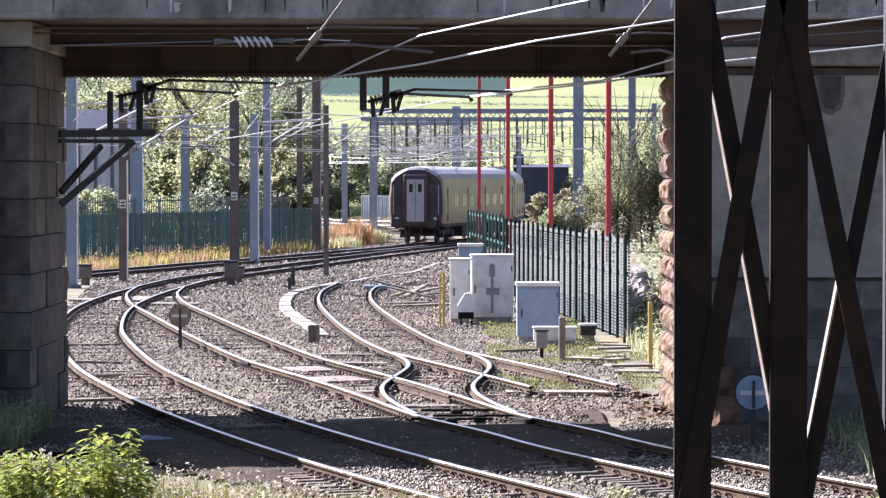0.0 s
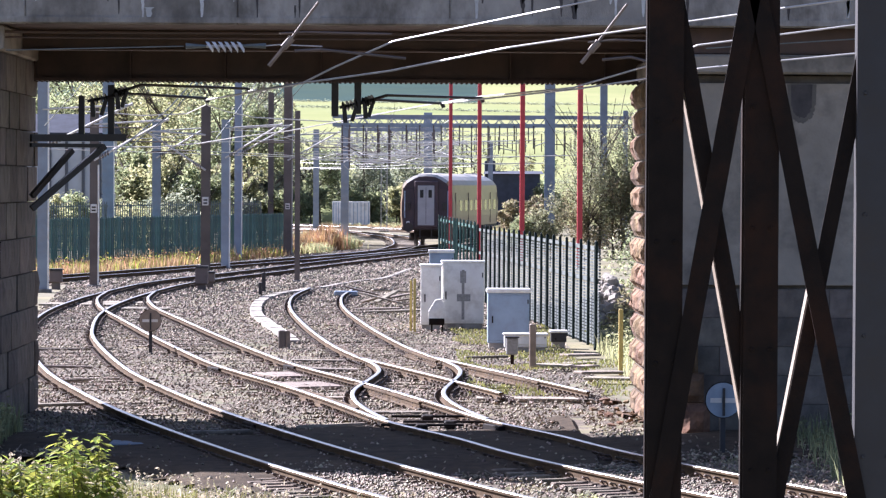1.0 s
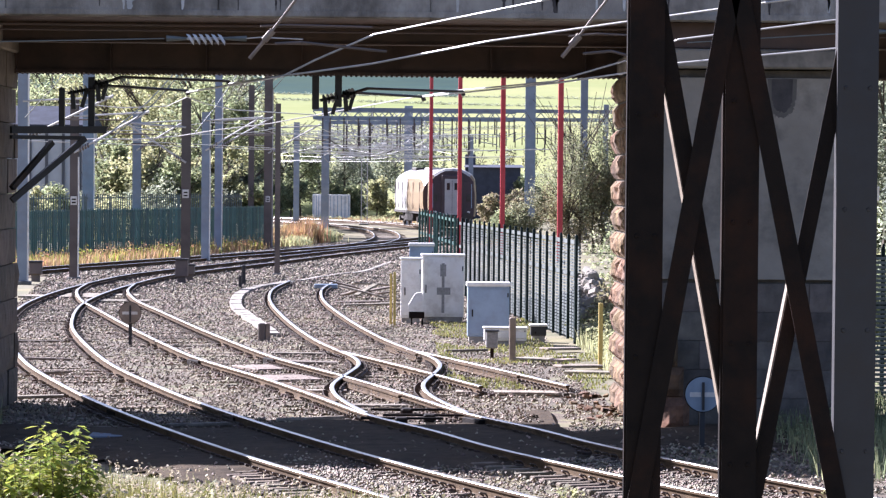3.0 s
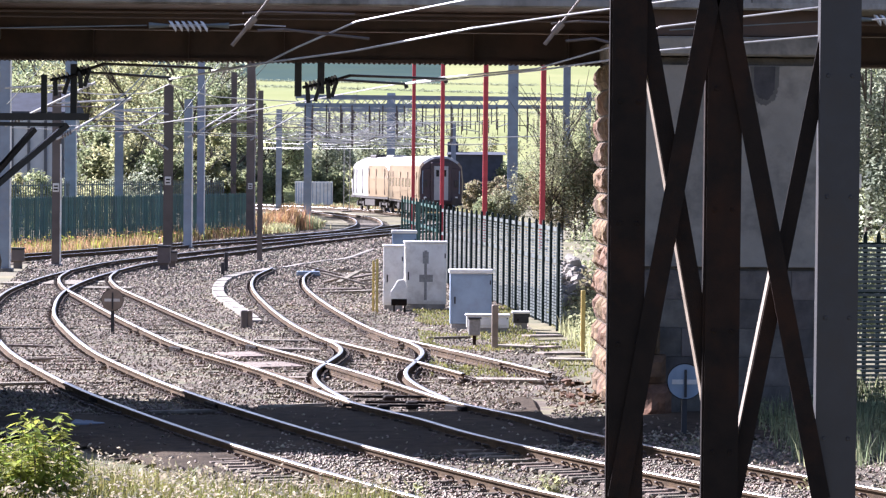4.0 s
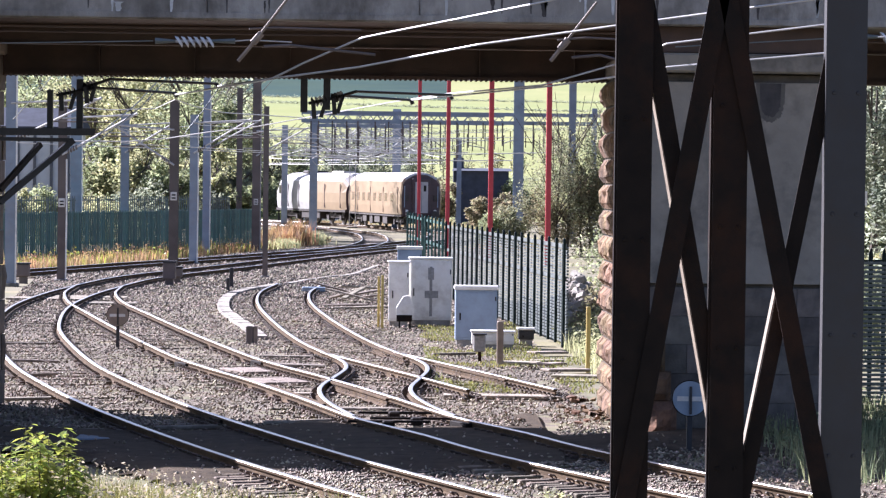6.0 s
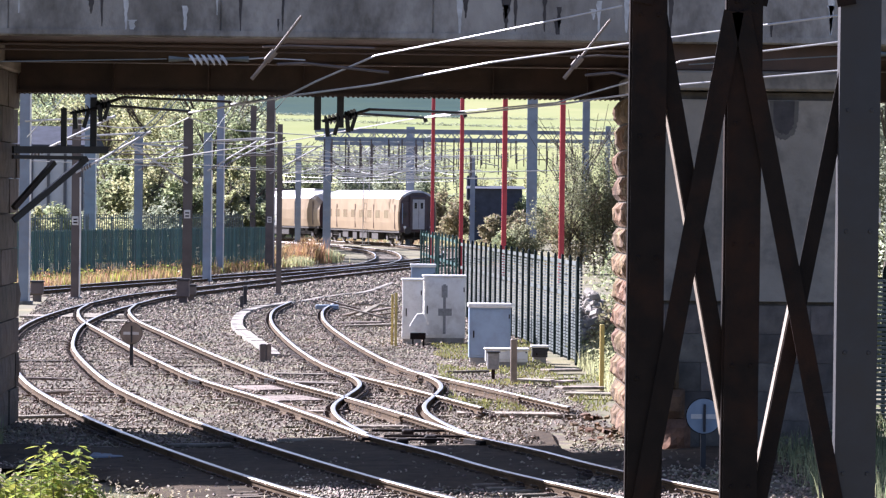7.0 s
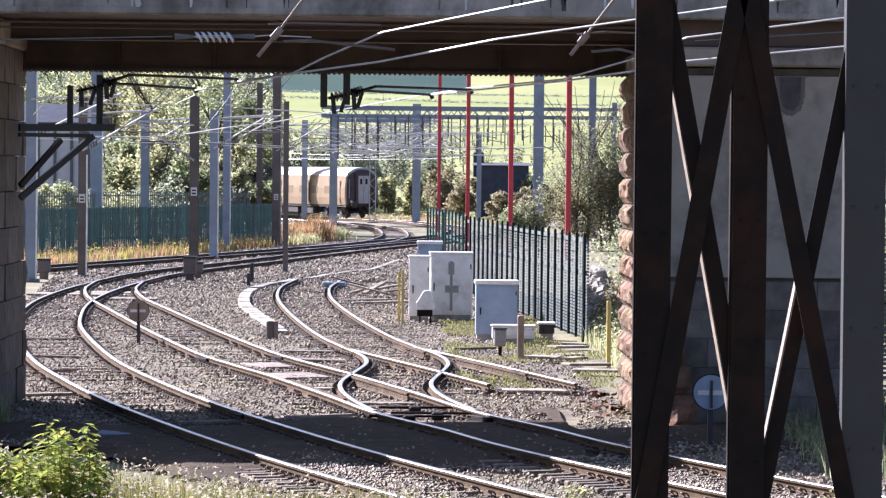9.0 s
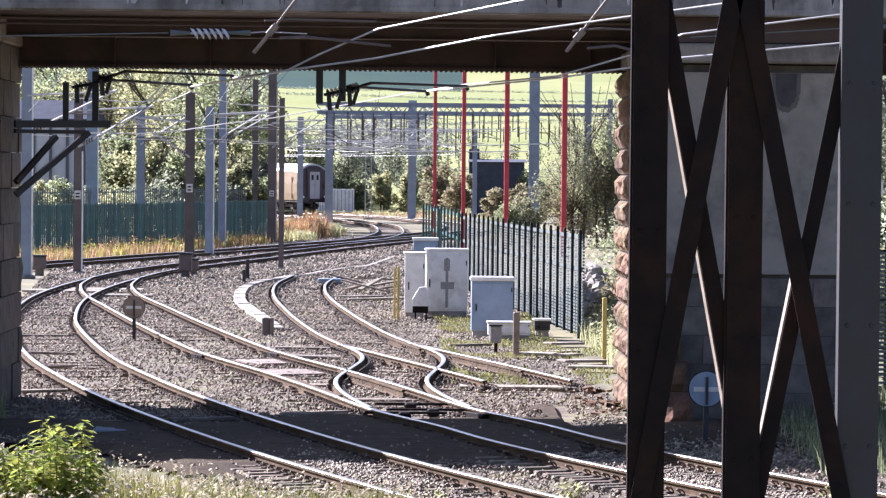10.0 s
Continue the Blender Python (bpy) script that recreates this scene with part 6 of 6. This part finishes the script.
def bogie(v, y):
    b = part("bogie", Shape().box(-1.0, -0.9, y - 1.9, y + 1.9, 0.45, 0.72, bev=0.03).box(0.9, 1.0, y - 1.9, y + 1.9, 0.45, 0.72, bev=0.03)
             .box(-1.0, 1.0, y - 0.25, y + 0.25, 0.5, 0.85).box(-1.08, -0.86, y - 1.5, y - 1.1, 0.3, 0.65).box(-1.08, -0.86, y + 1.1, y + 1.5, 0.3, 0.65)
             .box(0.86, 1.08, y - 1.5, y - 1.1, 0.3, 0.65).box(0.86, 1.08, y + 1.1, y + 1.5, 0.3, 0.65), UNDER, v)
    for dy in (-1.3, 1.3):
        s = Shape().tube((-0.8, 0, 0), (-0.68, 0, 0), 0.46, 20).tube((0.68, 0, 0), (0.8, 0, 0), 0.46, 20).tube((-0.7, 0, 0), (0.7, 0, 0), 0.08, 8)
        for sx in (-0.81, 0.81):
            for k in range(4):
                a = k * math.pi / 2
                s.box(sx - 0.01, sx + 0.01, 0.1 * math.cos(a) - 0.04, 0.1 * math.cos(a) + 0.34 * abs(math.cos(a)) * 0.5 + 0.04, 0.25 * math.sin(a) - 0.05, 0.25 * math.sin(a) + 0.05)
        w = part("wheelset", s, WHEEL, b)
        WHEELSETS.append((w, (0, y + dy, 0.46)))


def coach(L):
    """A carriage along +y from 0 (rear) to L, rail level at 0."""
    v = thing("passenger_coach", "cream-sided railway coach with a dark end and grey gangway door", "train coach")
    slots = [0, 0, 0, 0, 1, 1, 1, 1, 1, 1, 0, 0, 0, 0]
    rings = [ring(0.0, 1.30, 3.66, 1.05), ring(0.12, 1.38, 3.78, 1.02), ring(1.0, 1.41, 3.82, 1.0), ring(L - 1.0, 1.41, 3.82, 1.0), ring(L - 0.12, 1.38, 3.78, 1.02), ring(L, 1.30, 3.66, 1.05)]
    part("body", loft(rings, slots).mesh("body", [COACH_SIDE, COACH_ROOF, COACH_END]), None, v)
    # end: dark panel, corner posts, gangway door
    en = part("end_panel", Shape().box(-1.24, 1.24, -0.05, 0.0, 0.9, 3.05, bev=0.02).box(-0.62, 0.62, -0.22, -0.05, 1.0, 3.42, bev=0.05), COACH_END, v, "dark maroon end with gangway surround")
    dr = part("gangway_door", Shape().box(-0.43, 0.43, -0.26, -0.22, 1.12, 3.18, bev=0.015), END_DOOR, en, "grey gangway door")
    for x in (-0.22, 0.22):
        part("door_window", Shape().box(x - 0.09, x + 0.09, -0.275, -0.26, 2.55, 2.95), WINDOW, dr)
    part("door_seam", Shape().box(-0.01, 0.01, -0.27, -0.26, 1.2, 3.1), COACH_END, dr)
    for sgn in (-1, 1):
        part("tail_lamp", Shape().tube((sgn * 0.95, -0.05, 1.25), (sgn * 0.95, -0.16, 1.25), 0.09, 12), CASE_W, en)
        part("buffer", Shape().tube((sgn * 0.87, 0, 1.02), (sgn * 0.87, -0.5, 1.02), 0.09, 10).tube((sgn * 0.87, -0.5, 1.02), (sgn * 0.87, -0.55, 1.02), 0.25, 14), UNDER, en)
        part("corner_rail", Shape().tube((sgn * 1.12, -0.1, 1.5), (sgn * 1.12, -0.1, 2.9), 0.025, 6), CASE_B, en)
        part("jumper_box", Shape().box(sgn * 0.95 - 0.12, sgn * 0.95 + 0.12, -0.16, -0.05, 1.9, 2.3, bev=0.02), UNDER, en)
    for x in (-0.3, 0.3):
        part("hose", Shape().tube((x, -0.25, 0.95), (x, -0.3, 0.45), 0.03, 6), UNDER, en)
    # side doors and seams, roof ribs
    for y in (0.9, 6.6, 11.8, 17.2, L - 0.9):
        for sgn in (-1, 1):
            d = part("side_seam", Shape().box(min(sgn * 1.39, sgn * 1.425), max(sgn * 1.39, sgn * 1.425), y, y + 0.06, 1.1, 2.8), COACH_END, v)
    for y in [3.2 + 2.3 * i for i in range(8)]:
        for sgn in (-1, 1):
            part("window", Shape().box(min(sgn * 1.395, sgn * 1.418), max(sgn * 1.395, sgn * 1.418), y - 0.55, y + 0.55, 1.85, 2.4), mat_tint, v, "blanked painted window")
    part("sole_bar", Shape().box(-1.30, 1.30, 0.1, L - 0.1, 0.85, 1.03), UNDER, v)
    for i, (y, w, h) in enumerate(((6, 1.8, 0.55), (9, 2.2, 0.5), (12, 1.2, 0.6), (14.5, 1.6, 0.5))):
        for sgn in (-1, 1):
            part("underframe_box", Shape().box(min(sgn * 0.75, sgn * 1.22), max(sgn * 0.75, sgn * 1.22), y, y + w, 0.85 - h, 0.85, bev=0.03), UNDER, v)
    for y in (2.8, L - 2.8):
        bogie(v, y)
    return v


def loco(L):
    v = thing("locomotive", "cream diesel locomotive leading the coach, front half whitened for glare", "locomotive")
    slots = [0, 0, 0, 0, 1, 1, 1, 1, 1, 1, 0, 0, 0, 0]
    rings = [ring(0.0, 1.25, 3.3, 1.1), ring(0.7, 1.36, 3.72, 1.05), ring(1.9, 1.36, 3.78, 1.05), ring(L * 0.5, 1.36, 3.78, 1.05), ring(L - 1.9, 1.36, 3.78, 1.05), ring(L - 0.9, 1.34, 3.7, 1.05), ring(L - 0.2, 1.25, 3.1, 1.1), ring(L, 1.2, 2.3, 1.15)]
    body = loft(rings, slots)
    for i in range(3 * 14):          # rear half stays cream; the white front stands for glare
        if body.s[i] == 0:
            body.s[i] = 3
    part("body", body.mesh("body", [LOCO_GLARE, COACH_ROOF, COACH_END, COACH_SIDE]), None, v)
    for sgn in (-1, 1):
        for y in (0.9, 4.2, 7.0, 9.8, L - 3.0, L - 1.5):
            part("body_seam", Shape().box(min(sgn * 1.34, sgn * 1.375), max(sgn * 1.34, sgn * 1.375), y, y + 0.09, 1.2, 2.95), COACH_END, v)
        part("cab_window", Shape().box(min(sgn * 1.34, sgn * 1.37), max(sgn * 1.34, sgn * 1.37), L - 1.3, L - 0.9, 2.2, 2.8), WINDOW, v)
        part("fuel_tank", Shape().box(min(sgn * 0.3, sgn * 1.2), max(sgn * 0.3, sgn * 1.2), L / 2 - 2, L / 2 + 2, 0.35, 1.0, bev=0.06), UNDER, v)
    part("roof_vent", Shape().box(-0.5, 0.5, 2.5, 5.0, 3.72, 3.9, bev=0.04), COACH_ROOF, v)
    part("roof_vent", Shape().box(-0.6, 0.6, L - 6.5, L - 4.2, 3.7, 3.92, bev=0.05), UNDER, v)
    part("sole_bar", Shape().box(-1.28, 1.28, 0.1, L - 0.1, 0.9, 1.08), UNDER, v)
    for y in (2.9, L - 2.9):
        bogie(v, y)
    return v


mat_tint = mat("painted_window_panel", (0.22, 0.165, 0.11), (0.18, 0.135, 0.09), 1.0, 0.2)
COACH_L, LOCO_L = 21.6, 15.2
the_coach, the_loco = coach(COACH_L), loco(LOCO_L)
BULK = 1.06      # full loading gauge
for vehicle in (the_coach, the_loco):
    for ob in vehicle.children_recursive:
        if ob.type == "MESH":
            ob.data.transform(Matrix.Diagonal((BULK, 1, BULK, 1)))

# running line in distance along it
LINE = TRACKS["train"]
DIST = [0.0]
for a, b in zip(LINE, LINE[1:]):
    DIST.append(DIST[-1] + (b - a).length)


def on_line(s):
    i = max(0, min(len(DIST) - 2, int(np.searchsorted(DIST, s)) - 1))
    return LINE[i].lerp(LINE[i + 1], (s - DIST[i]) / (DIST[i + 1] - DIST[i]))


S0 = min(range(len(LINE)), key=lambda i: abs(LINE[i].y - 161.0))
S0 = DIST[S0]
RUN = [(0.0, 0.0), (1.0, 9.8), (2.5, 24.6), (4.5, 44.7), (5.5, 53.2), (7.5, 72.0), (9.0, 85.6), (10.0, 94.4)]


def travelled(t):
    return S0 + float(np.interp(t, [a for a, _ in RUN], [b for _, b in RUN]))


def vehicle_pose(t, behind, length):
    s = travelled(t) + behind
    a, b = on_line(s + 2.8), on_line(s + length - 2.8)
    d = b - a
    u = d.normalized()
    o = a - u * 2.8
    return Matrix.Translation((o.x, o.y, 0.15)) @ Matrix.Rotation(math.atan2(d.y, d.x) - math.pi / 2, 4, "Z")


def motions():
    times = [i * 0.25 for i in range(41)]
    walk(the_coach, [(t, vehicle_pose(t, 0.0, COACH_L)) for t in times])
    walk(the_loco, [(t, vehicle_pose(t, COACH_L + 0.9, LOCO_L)) for t in times])
    spin = [i / 15 for i in range(151)]
    for w, at in WHEELSETS:
        walk(w, [(t, Matrix.Translation((0, at[1], at[2] * BULK)) @ Matrix.Rotation(-(travelled(t) - S0) / 0.46, 4, "X")) for t in spin])


motions()
